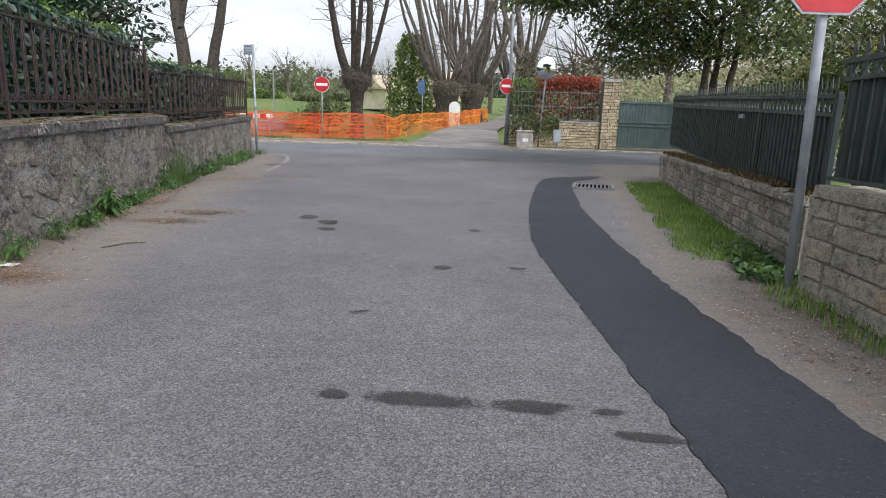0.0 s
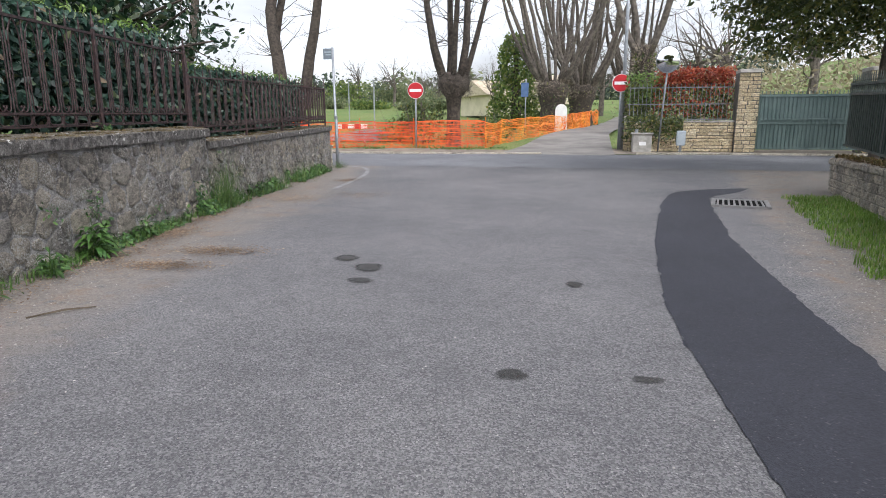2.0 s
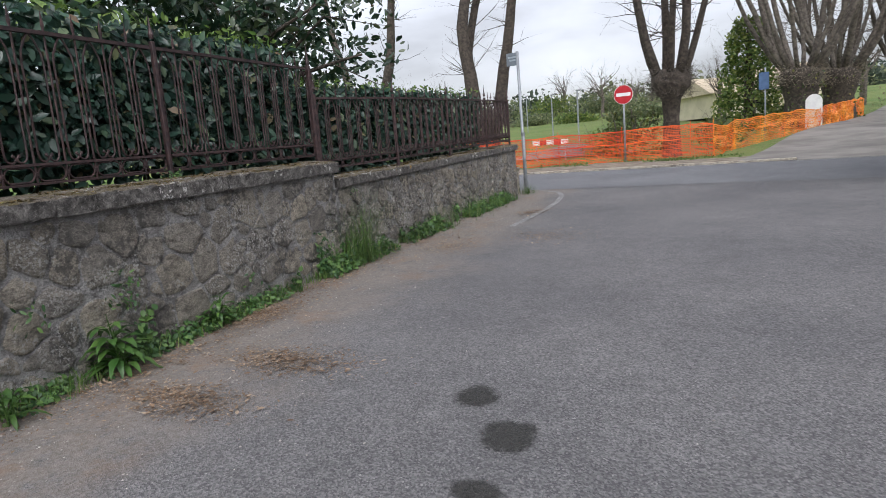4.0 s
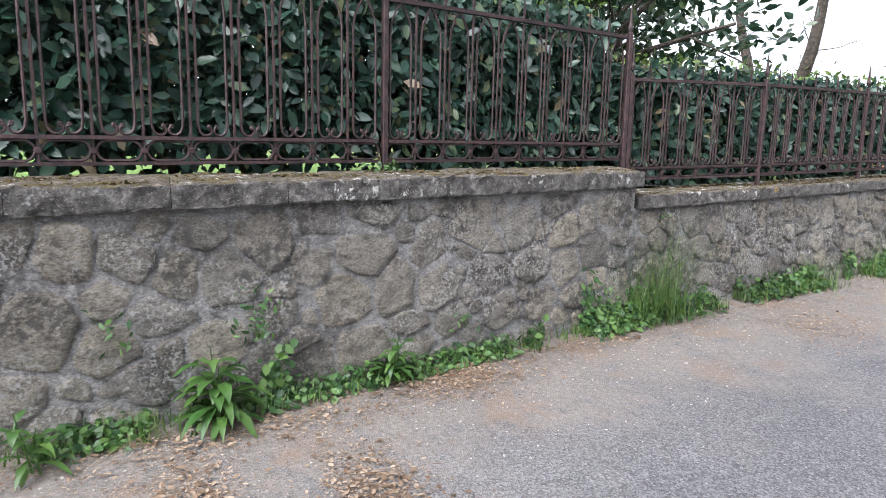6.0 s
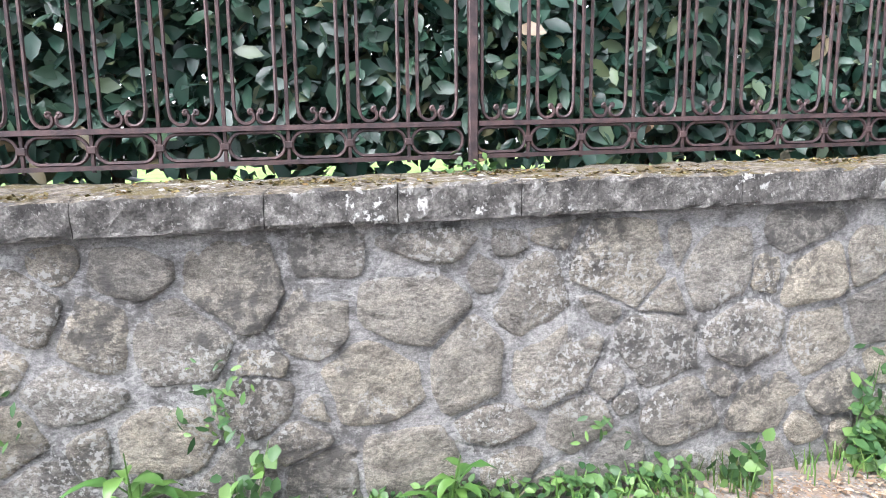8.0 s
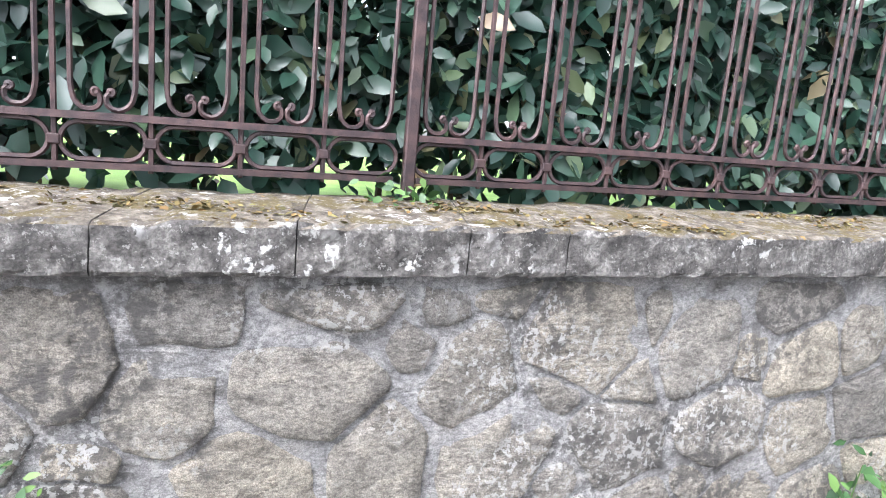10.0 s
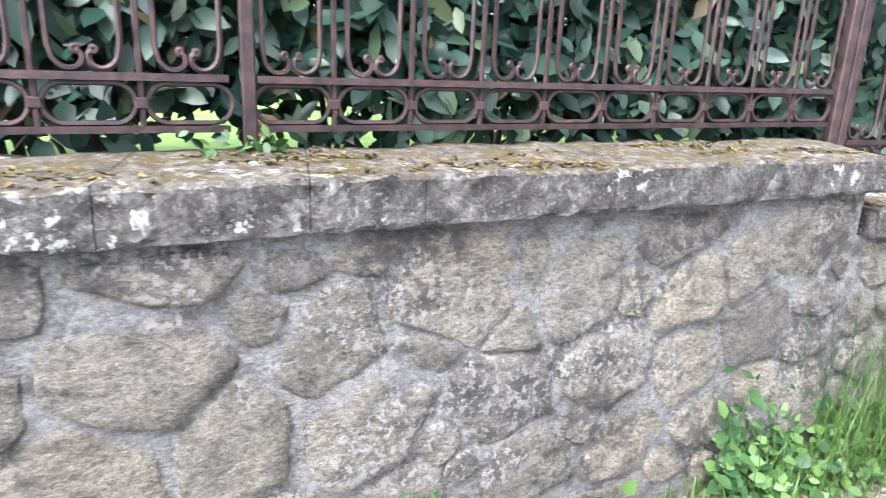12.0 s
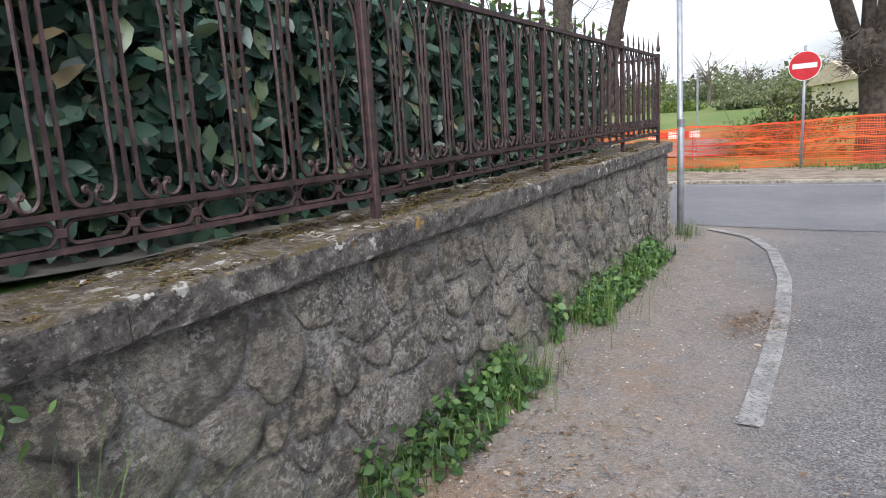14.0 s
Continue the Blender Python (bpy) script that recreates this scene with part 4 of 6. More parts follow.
def hedge_points(n, skin):
    out = []
    while len(out) < n:
        y = rng.uniform(-5, 14.7)
        if (y < 2.0 and rng.uniform() < 0.75) or (y > 13.8 and rng.uniform() < 0.5):
            continue
        top = hedge_top(y)
        low = cap_top(y) - 0.02
        z = low + (top - low) * rng.uniform() ** 0.95
        if z < low + 0.17 + 0.06 * noise.noise((y * 3, 1, 7)) and rng.uniform() < 0.66 + 0.7 * noise.noise((y * 2.6, 4, 1)):
            continue
        d = abs(rng.normal()) * 0.10 if skin else rng.uniform(0.08, 0.95)
        d += 0.07 * noise.noise((y * 3.1, z * 3.3, 5)) + 0.05
        out.append((hedge_front(y) - max(d, 0.0), y, z))
    return out


hedge = thing("laurel_hedge", (wall_face(6) - 0.75, 6, 1.04), "dense dark green laurel hedge behind the railing", "hedge")
base = Vector(hedge.location)


def local(pts, at):
    return np.asarray(pts, float) - np.asarray(at)


part("foliage", leaf_mesh("foliage", local(hedge_points(19000, True), base), 0.102, 0.048, LAUREL, rng, 0.35, (0.85, -0.1, 0.45), 0.45), None, hedge)
part("inner_foliage", leaf_mesh("inner_foliage", local(hedge_points(36000, False), base), 0.105, 0.054, LAUREL, rng, 0.3, (0.6, 0, 0.6), 0.3), None, hedge)
tips = []
while len(tips) < 1700:
    y = rng.uniform(-3, 14.5)
    tips.append((hedge_front(y) - rng.uniform(0, 0.75), y, hedge_top(y) + 0.03 + abs(rng.normal()) * 0.05))
part("young_shoots", leaf_mesh("young_shoots", local(tips, base), 0.075, 0.03, LAUREL_TIP, rng, 0.3, (0.2, 0, 1), 0.3), None, hedge)
g = Geo()
for y in np.arange(-5, 13.6, 0.32):
    y += rng.uniform(-0.1, 0.1)
    x = hedge_front(y) - 0.3 - rng.uniform(0, 0.3)
    for k in range(2):
        g.tube([(x - base.x, y - base.y, 1.0 - base.z), (x - base.x + rng.uniform(-0.08, 0.12), y - base.y + rng.uniform(-0.1, 0.1), 1.6 - base.z), (x - base.x + rng.uniform(-0.1, 0.25), y - base.y + rng.uniform(-0.25, 0.25), 2.2 - base.z)], [0.014, 0.01, 0.004], 5)
part("stems", g, STEM, hedge)

# dark evergreen standing behind the hedge
def evergreen(name, at, trunk_h, crown, n, size, material, label, seed, bark=DARK_BARK, lumps=9, small=False, trunk_r=0.16):
    rr = np.random.default_rng(seed)
    tree = thing(name, at, label, "tree")
    g = Geo()
    top = crown[2]
    g.tube([(0, 0, -0.2), (0.05, 0.02, trunk_h * 0.5), (-0.03, 0.05, trunk_h), (0, 0, trunk_h + top)], [trunk_r * 1.2, trunk_r, trunk_r * 0.8, 0.03], 9)
    for i in range(12):
        a = rr.uniform(0, 6.283)
        branches(g, rr, (0, 0, trunk_h * rr.uniform(0.7, 1.2)), (math.cos(a), math.sin(a), 0.4), max(crown[:2]) * 0.6, trunk_r * 0.35, 1, 3)
    part("trunk", g, bark, tree, smooth=True)
    pts = []
    for i in range(lumps):
        d = rr.normal(size=3)
        d /= np.linalg.norm(d)
        c = d * np.asarray(crown) * 0.62 + np.array((0, 0, trunk_h + crown[2] * 0.75))
        pts.append(clump(rr, n // lumps, c, np.asarray(crown) * rr.uniform(0.34, 0.52), 0.3))
    part("crown", leaf_mesh("crown", np.concatenate(pts), size, size * 0.42, material, rr, 0.35, (0, 0, 1), 0.3, small), None, tree)
    return tree


evergreen("magnolia_tree", (-7.2, 9.9, 1.05), 1.2, (2.3, 3.7, 2.0), 12000, 0.15, MAGNOLIA, "dark glossy evergreen magnolia rising over the hedge", 21, lumps=18)

# ---- far side of the road: signs ----
def round_sign(x, y, tall, radius, label, lean=0.0):
    s = thing("no_entry_sign", (x, y, ground_z(x, y) + 0.0), label, "road sign", "no entry signs")
    part("post", Geo().tube([(0, 0.03, -0.1), (0, 0.03, tall + 0.42)], 0.03, 10), ZINC, s, smooth=True)

    def disc(r, z0, z1, n=40):
        g = Geo()
        g.prism([(r * math.cos(2 * math.pi * k / n), z0, tall + r * math.sin(2 * math.pi * k / n)) for k in range(n)], (0, z1 - z0, 0))
        return g

    part("backing", disc(radius, -0.004, 0.0), SIGN_WHITE, s, "white rimmed disc")
    part("red_face", disc(radius * 0.955, -0.008, -0.0045), SIGN_RED, s, "red reflective face")
    part("white_bar", Geo().box((0, -0.0105, tall), (radius * 1.5, 0.003, radius * 0.34)), SIGN_WHITE, s, "white horizontal bar")
    for z in (-0.15, 0.15):
        part("clamp", Geo().box((0, 0.03, tall + z), (0.1, 0.075, 0.03), 0.004), ZINC, s)
    return s


round_sign(-4.91, 24.45, 2.2, 0.31, "round red no entry sign on a grey post")
round_sign(2.66, 24.03, 2.35, 0.31, "round red no entry sign beside the lane's mouth")

# tall lamp post beside the second sign
lamp_post = thing("lamp_post", (2.78, 24.3, ground_z(0, 24.3)), "tall tapering grey steel lamp post", "lamp post")
part("pole", Geo().tube([(0, 0, -0.1), (0, 0, 4), (-0.02, 0, 9)], [0.075, 0.06, 0.04], 12), ZINC, lamp_post, smooth=True)
part("door", Geo().box((0, -0.072, 0.9), (0.07, 0.012, 0.3), 0.004), DULL_ZINC, lamp_post)

# traffic mirror on a leaning post
tm = thing("traffic_mirror", (3.84, 22.8, ground_z(0, 22.8)), "round convex traffic mirror on a leaning thin post", "traffic mirror")
part("post", Geo().tube([(0, 0, -0.1), (0.17, 0.02, 3.0)], 0.03, 8), DULL_ZINC, tm, smooth=True)
g = Geo()
R = 0.36
rows, cols = 7, 32
for r in range(rows + 1):
    for c in range(cols):
        a, rr_ = 2 * math.pi * c / cols, R * r / rows
        g.v.append((0.15 + rr_ * math.cos(a), -0.05 - 0.09 * (1 - (r / rows) ** 2), 3.02 + rr_ * 1.12 * math.sin(a)))
g.f = [(r * cols + c, r * cols + (c + 1) % cols, (r + 1) * cols + (c + 1) % cols, (r + 1) * cols + c) for r in range(rows) for c in range(cols)]
part("mirror_glass", g, MIRROR, tm, "convex mirror glass", True)
g = Geo()
g.prism([(0.15 + (R + 0.03) * math.cos(2 * math.pi * k / 32), -0.045, 3.02 + (R + 0.03) * 1.12 * math.sin(2 * math.pi * k / 32)) for k in range(32)], (0, 0.05, 0))
part("housing", g, DULL_ZINC, tm)

# street name plate on its pole at the wall's corner
np_ = thing("street_name_sign", (-5.08, 16.05, ground_z(0, 16.05)), "galvanised pole with a small blue-grey street name plate", "street sign")
part("pole", Geo().tube([(0, 0, -0.1), (0, 0, 1.25), (-0.01, 0, 1.26), (-0.03, 0, 2.95)], [0.037, 0.037, 0.031, 0.031], 12), ZINC, np_, smooth=True)
part("collar", Geo().tube([(0, 0, 1.2), (0, 0, 1.28)], 0.042, 12), DULL_ZINC, np_)
plate = part("plate", Geo().box((-0.14, 0, 2.8), (0.27, 0.02, 0.26), 0.006), PLATE_GREY, np_, "blue-grey name plate with faint lettering")
for k, (w, z) in enumerate(((0.2, 2.84), (0.14, 2.78))):
    part("lettering_bar", Geo().box((-0.14, -0.012, z), (w, 0.002, 0.035)), BIN_BLUE, plate, "unreadable line of lettering")

# ---- orange plastic barrier net ----
def net(points, height, cell, label, seed, sag, mat_=NET):
    rr = np.random.default_rng(seed)
    start = points[0]
    ob = thing("barrier_net", (start[0], start[1], ground_z(*start)), label, "barrier net")
    bz = ground_z(*start)
    line = []
    for (x0, y0), (x1, y1) in zip(points, points[1:]):
        n = max(2, int(math.hypot(x1 - x0, y1 - y0) / cell))
        line += [(x0 + (x1 - x0) * k / n, y0 + (y1 - y0) * k / n) for k in range(n)]
    line.append(points[-1])
    m = int(height / cell)
    grid = []
    for i, (x, y) in enumerate(line):
        t = i * cell
        h = height * (1 - sag * (0.5 + 0.5 * noise.noise((t * 0.45, seed, 0))) ** 1.5)
        col = []
        for k in range(m + 1):
            u = k / m
            wob = 0.16 * noise.noise((t * 0.9, u * 2, seed)) + 0.05 * noise.noise((t * 3, u * 5, seed))
            col.append((x - start[0] + 0.04 * noise.noise((t * 2, u * 3, 9)), y - start[1] + wob, ground_z(x, y) - bz + 0.02 + u * h + 0.06 * noise.noise((t * 1.1, u * 6, seed + 4)) + 0.02 * noise.noise((t * 4, u * 9, seed + 2))))
        grid.append(col)
    g = Geo()
    for k in range(m + 1):
        w = 0.02 if k in (m, m // 2 + 2) else 0.006 + 0.006 * (k % 3 == 0)
        for i in range(len(grid) - 1):
            a, b = grid[i][k], grid[i + 1][k]
            g.add([(a[0], a[1], a[2] - w), (b[0], b[1], b[2] - w), (b[0], b[1], b[2] + w), (a[0], a[1], a[2] + w)], [(0, 1, 2, 3)])
    part("long_strands", g, mat_, ob)
    g = Geo()
    for i in range(len(grid)):
        for k in range(m):
            a, b = grid[i][k], grid[i][k + 1]
            g.add([(a[0] - 0.005, a[1] + 0.003, a[2]), (a[0] + 0.005, a[1] + 0.003, a[2]), (b[0] + 0.005, b[1] + 0.003, b[2]), (b[0] - 0.005, b[1] + 0.003, b[2])], [(0, 1, 2, 3)])
    part("cross_strands", g, mat_, ob)
    for i in range(0, len(grid), max(1, int(2.2 / cell))):
        c = grid[i][0]
        part("stake", Geo().tube([(c[0], c[1] + 0.04, -0.1), (c[0], c[1] + 0.04, height + 0.12)], 0.011, 6), mat_, ob, "orange wrapped stake")
    return ob


net([(-16, 24.9), (-9, 24.7), (-5.6, 24.9), (-2.3, 25.2)], 1.05, 0.048, "sagging bright orange plastic barrier net along the verge", 3, 0.12)
net([(-2.3, 25.2), (-1.8, 27.5), (-0.5, 31), (1.2, 36), (3.3, 45)], 1.05, 0.065, "orange plastic barrier net running up beside the lane", 5, 0.25, NET_PALE)

# ---- pollarded plane trees ----
def pollard(at, trunk_h, radius, limbs, limb_len, seed, label, spread=0.35, ivy=0, burl=1.55, limb_r=0.2):
    rr = np.random.default_rng(seed)
    tree = thing("plane_tree", at, label, "tree", "pollarded trees beside the road")
    g = Geo()
    prof = [(-0.3, 1.25), (0.2, 1.0), (trunk_h * 0.55, 0.86), (trunk_h * 0.8, 1.05), (trunk_h * 0.95, burl), (trunk_h * 1.08, burl * 1.02), (trunk_h * 1.2, burl * 0.7)]
    n = 14
    for z, s in prof:
        for k in range(n):
            a = 2 * math.pi * k / n
            r = radius * s * (1 + 0.14 * noise.noise((math.cos(a) * 2, math.sin(a) * 2, z * 1.7 + seed)))
            g.v.append((r * math.cos(a), r * math.sin(a), z))
    g.f = [(i * n + k, i * n + (k + 1) % n, (i + 1) * n + (k + 1) % n, (i + 1) * n + k) for i in range(len(prof) - 1) for k in range(n)]
    g.f.append(tuple((len(prof) - 1) * n + k for k in range(n)))
    part("trunk", g, DARK_BARK, tree, smooth=True)
    for i in range(limbs):
        a = 2 * math.pi * (i + 0.5 * rr.uniform()) / limbs
        r0 = radius * burl * 0.62
        g = Geo()
        p = Vector((r0 * math.cos(a), r0 * math.sin(a) * 0.8, trunk_h * 1.05))
        d = Vector((math.cos(a) * spread * 1.6, math.sin(a) * spread, 1)).normalized()
        path, radii, rad = [p.copy()], [], limb_r * rr.uniform(0.75, 1.2)
        for k in range(9):
            d = (d + Vector((-math.cos(a) * 0.05, -math.sin(a) * 0.05, 0.09)) + Vector(rr.normal(size=3)) * 0.07).normalized()
            p = p + d * limb_len / 9
            path.append(p.copy())
        radii = [rad * (1 - 0.6 * k / 9) for k in range(10)]
        g.tube(path, radii, 8)
        for k in range(16):
            j = rr.integers(2, 10)
            out = Vector((rr.normal(), rr.normal(), rr.uniform(-0.1, 0.9))).normalized()
            branches(g, rr, path[j], out, rr.uniform(0.8, 1.9), 0.022, 1, 3, sides=4)
        part("limb", g, BARK if ivy else DARK_BARK, tree, smooth=True)
    g = Geo()
    for k in range(620):
        a, h = rr.uniform(0, 6.283), trunk_h * rr.uniform(0.82, 1.22)
        r = radius * burl * 0.95
        out = Vector((math.cos(a), math.sin(a), rr.uniform(-0.5, 0.7)))
        branches(g, rr, (r * math.cos(a) * 0.95, r * math.sin(a) * 0.95, h), out, rr.uniform(0.12, 0.5), 0.008, 0, curl=1.0, sides=3)
    part("twigs", g, TWIG if ivy else BARK, tree)
    if ivy:
        pts = []
        for k in range(ivy):
            a, h = rr.uniform(0, 6.283), rr.uniform(0, trunk_h * 1.1)
            r = radius * (1.05 + 0.35 * rr.uniform())
            pts.append((r * math.cos(a), r * math.sin(a), h))
        part("ivy", leaf_mesh("ivy", pts, 0.13, 0.1, OAK_LEAF, rr, 0.3, (0, -1, 0.3), 0.3, True), None, tree)
    return tree


def gz(x, y):
    return (x, y, rough_ground(x, y))


pollard(gz(-3.75, 26.4), 2.45, 0.31, 7, 7, 31, "old pollarded plane tree with knobbly head and bare limbs", 0.28, burl=2.05, limb_r=0.16)
pollard(gz(-10.8, 26.4), 1.9, 0.55, 3, 8, 33, "bare pollarded plane tree behind the garden's corner", 0.12, limb_r=0.27)
pollard(gz(-17, 27), 2.3, 0.6, 2, 8, 35, "bare leaning tree with two trunks beyond the hedge", 0.3, burl=1.2, limb_r=0.27)
pollard(gz(0.2, 37), 2.3, 0.75, 14, 10, 37, "large pollarded tree with many upright bare limbs", 0.5, 250, burl=1.15, limb_r=0.13)
pollard(gz(2.0, 42.5), 2.3, 0.8, 14, 10, 39, "large pollarded tree at the lane's edge", 0.5, 200, burl=1.15, limb_r=0.13)
pollard(gz(4.3, 31), 3.4, 0.36, 4, 8, 41, "ivy-clad tree with forked bare limbs behind the hedge", 0.35, 900, burl=1.1, limb_r=0.16)
pollard(gz(6.4, 56), 2.5, 0.5, 7, 8, 43, "bare tree further up the lane", 0.4)
pollard(gz(2.2, 55), 2.5, 0.5, 7, 8, 45, "bare tree further up the lane", 0.4)

# pale stone marker beside the lane
mz = rough_ground(0.7, 35.4)
marker = solid("stone_marker", Geo().prism([(0.7 + 0.32 * math.cos(a), 35.4, mz + 1.15 + 0.32 * math.sin(a)) for a in np.linspace(0, math.pi, 11)] + [(0.38, 35.4, mz - 0.1), (1.02, 35.4, mz - 0.1)], (0, 0.16, 0)), SIGN_WHITE, "pale rounded stone marker beside the tree", "stone marker")
bs = thing("blue_sign", gz(-1.05, 31.5), "small blue road sign seen at an angle on a post", "road sign")
part("post", Geo().tube([(0, 0, -0.1), (0, 0, 2.7)], 0.03, 8), ZINC, bs, smooth=True)
part("panel", Geo().box((-0.05, -0.05, 2.2), (0.36, 0.02, 0.66), 0.006), SIGN_BLUE, bs, "blue panel")

# ---- stone wall, hedge and gate on the far right ----
def course_wall(name, p0, p1, z0, z1, depth, rows, mean, material, joint, label, kind_label, seed, proud=0.012, cap=None):
    """A wall of coursed blocks: a core with each block a piece of its own on the side facing the road."""
    rr = np.random.default_rng(seed)
    a, b = Vector((*p0, 0)), Vector((*p1, 0))
    d = (b - a).normalized()
    nrm = Vector((d.y, -d.x, 0))
    length = (b - a).length
    g = Geo()
    g.prism([tuple(a + Vector((0, 0, z0 - 0.2))), tuple(b + Vector((0, 0, z0 - 0.2))), tuple(b - nrm * depth + Vector((0, 0, z0 - 0.2))), tuple(a - nrm * depth + Vector((0, 0, z0 - 0.2)))], (0, 0, z1 - z0 + 0.2))
    wall = solid(name, g, joint, label, kind_label, "structure")
    turn = math.degrees(math.atan2(d.y, d.x))
    hrow = (z1 - z0) / rows
    for r in range(rows):
        s = -rr.uniform(0, mean * 0.5)
        while s < length:
            w = mean * rr.uniform(0.65, 1.4)
            s0, s1 = max(s, 0.0), min(s + w, length)
            s += w
            if s1 - s0 < 0.05:
                continue
            bw, bh = s1 - s0 - 0.012, hrow - 0.012
            g = Geo().box((0, 0, 0), (bw, 0.05, bh), min(0.014, bh * 0.2))
            g.v = [(x + 0.014 * noise.noise((x * 9, z * 9, s)), y + 0.016 * noise.noise((x * 7, z * 7, s + 5)), z + 0.012 * noise.noise((x * 9, z * 9, s + 9))) for x, y, z in g.v]
            c = a + d * (s0 + s1) / 2 + nrm * (proud - 0.02 + rr.uniform(-0.006, 0.008))
            ob = part("block", g, material, wall)
            ob.matrix_local = pose(c.x, c.y, z0 + (r + 0.5) * hrow, 0, 0, turn)
    if cap:
        ch, over, cmat = cap
        n = max(1, int(length / 0.8))
        for i in range(n):
            c = a + d * length * (i + 0.5) / n - nrm * (depth / 2)
            g = Geo().box((0, 0, 0), (length / n - 0.006, depth + 2 * over, ch), 0.012)
            g.v = [(x, y + 0.012 * noise.noise((x * 6 + i, z * 9, 1)), z + 0.01 * noise.noise((x * 7 + i, y * 7, 4))) for x, y, z in g.v]
            ob = part("coping_stone", g, cmat, wall)
            ob.matrix_local = pose(c.x, c.y, z1 + ch / 2 - 0.002, 0, 0, turn)
    return wall


course_wall("wall_far_east", (2.75, 23.25), (6.25, 22.95), 0.38, 1.35, 0.35, 9, 0.42, SANDSTONE, JOINT, "yellowish coursed stone wall under the red hedge", "wall", 51, cap=(0.06, 0.03, CONCRETE))
pil = course_wall("gate_pillar", (6.25, 22.82), (6.9, 22.78), 0.38, 2.92, 0.6, 20, 0.36, SANDSTONE, JOINT, "square yellowish stone gate pillar with a flat cap", "pillar", 52, cap=(0.12, 0.06, CONCRETE))

gate = thing("sliding_gate", (8.45, 22.75, 0.42), "grey-green painted sheet metal driveway gate", "gate")
part("sheet", Geo().box((0, 0, 0.95), (3.1, 0.02, 1.72)), GATE_GREEN, gate)
for z in (0.08, 0.88, 1.02, 1.75):
    part("rail", Geo().box((0, -0.03, z), (3.1, 0.045, 0.05), 0.005), GATE_GREEN, gate)
for i in range(26):
    part("rib", Geo().box((-1.5 + i * 0.12, -0.025, 0.98), (0.022, 0.03, 1.86), 0.003), GATE_GREEN, gate)
course_wall("gate_pillar", (10.05, 22.7), (10.7, 22.7), 0.38, 2.92, 0.6, 20, 0.36, SANDSTONE, JOINT, "square yellowish stone gate pillar beyond the gate", "pillar", 53, cap=(0.12, 0.06, CONCRETE))

fr = thing("iron_fence", (2.85, 23.42, 1.41), "thin iron fence on the stone wall before the hedge", "fence")
for z in (0.05, 0.55, 1.1):
    part("rail", Geo().box((1.7, -0.13 * 1, z), (3.4, 0.02, 0.03)), DULL_ZINC, fr)
for i in range(25):
    part("bar", Geo().tube([(0.06 + i * 0.137, -0.13, 0), (0.06 + i * 0.137, -0.13, 1.22)], 0.009, 5), DULL_ZINC, fr)

rr = np.random.default_rng(61)
ph = thing("photinia_hedge", (4.6, 24.05, 0.4), "photinia hedge with bright red young leaves on top", "hedge")


def hedge_box(n, x0, x1, y0, y1, z0, z1):
    p = np.stack([rr.uniform(x0, x1, n), y0 + (y1 - y0) * rr.uniform(0, 1, n) ** 1.6, z0 + (z1 - z0) * rr.uniform(0, 1, n)], 1)
    p[:, 2] += np.array([0.16 * noise.noise((a * 1.7, b * 2, 3)) for a, b, c in p])
    p[:, 1] += np.array([0.12 * noise.noise((a * 2.1, c * 2, 7)) for a, b, c in p])
    return p


part("green_foliage", leaf_mesh("green_foliage", hedge_box(5200, -1.75, 1.75, -0.42, 0.5, 0.3, 2.35), 0.13, 0.055, OAK_LEAF, rr, 0.3, (0, -1, 0.4), 0.3, True), None, ph)
part("red_foliage", leaf_mesh("red_foliage", np.concatenate([hedge_box(2600, -0.7, 1.75, -0.46, 0.5, 2.2, 2.78), hedge_box(700, -0.9, 1.75, -0.5, -0.3, 1.1, 2.4)]), 0.13, 0.05, RED_LEAF, rr, 0.3, (0, -0.6, 0.8), 0.3, True), None, ph, "bright red young leaves")
part("yellow_foliage", leaf_mesh("yellow_foliage", hedge_box(700, -1.8, -0.6, -0.48, 0.3, 1.6, 2.65), 0.13, 0.05, LAUREL_TIP, rr, 0.3, (0, -0.6, 0.8), 0.3, True), None, ph, "yellow-green leaves")
iv = thing("ivy", (3.4, 23.1, 0.38), "ivy trailing over the stone wall", "ivy")
part("leaves", leaf_mesh("leaves", np.stack([rr.uniform(-0.65, 1.25, 900), -0.02 - 0.1 * rr.uniform(0, 1, 900), 0.25 + rr.uniform(0, 1, 900) ** 0.6 * 0.95], 1), 0.09, 0.07, OAK_LEAF, rr, 0.3, (0, -1, 0.3), 0.5, True), None, iv)

mb = thing("utility_box", (3.3, 22.75, ground_z(0, 22.7)), "small concrete utility box with a pale lid", "utility box")
part("body", Geo().box((0, 0, 0.3), (0.62, 0.35, 0.6), 0.015), CONCRETE, mb)
part("lid", Geo().box((0, 0, 0.63), (0.7, 0.42, 0.06), 0.012), CONCRETE, mb)
part("notice", Geo().box((0.02, -0.178, 0.3), (0.22, 0.006, 0.12)), SIGN_WHITE, mb, "small white notice")
vent = part("vent_pipe", Geo().tube([(-0.18, 0, 0.64), (-0.18, 0, 0.78)], 0.06, 10), ZINC, mb)
sp = thing("panel_post", (4.55, 22.7, ground_z(0, 22.7)), "small blue-grey panel on a short stand", "panel")
part("leg", Geo().box((0, 0, 0.12), (0.08, 0.06, 0.3)), DULL_ZINC, sp)
part("panel", Geo().box((0, -0.02, 0.48), (0.3, 0.05, 0.5), 0.03), BIN_BLUE, sp)

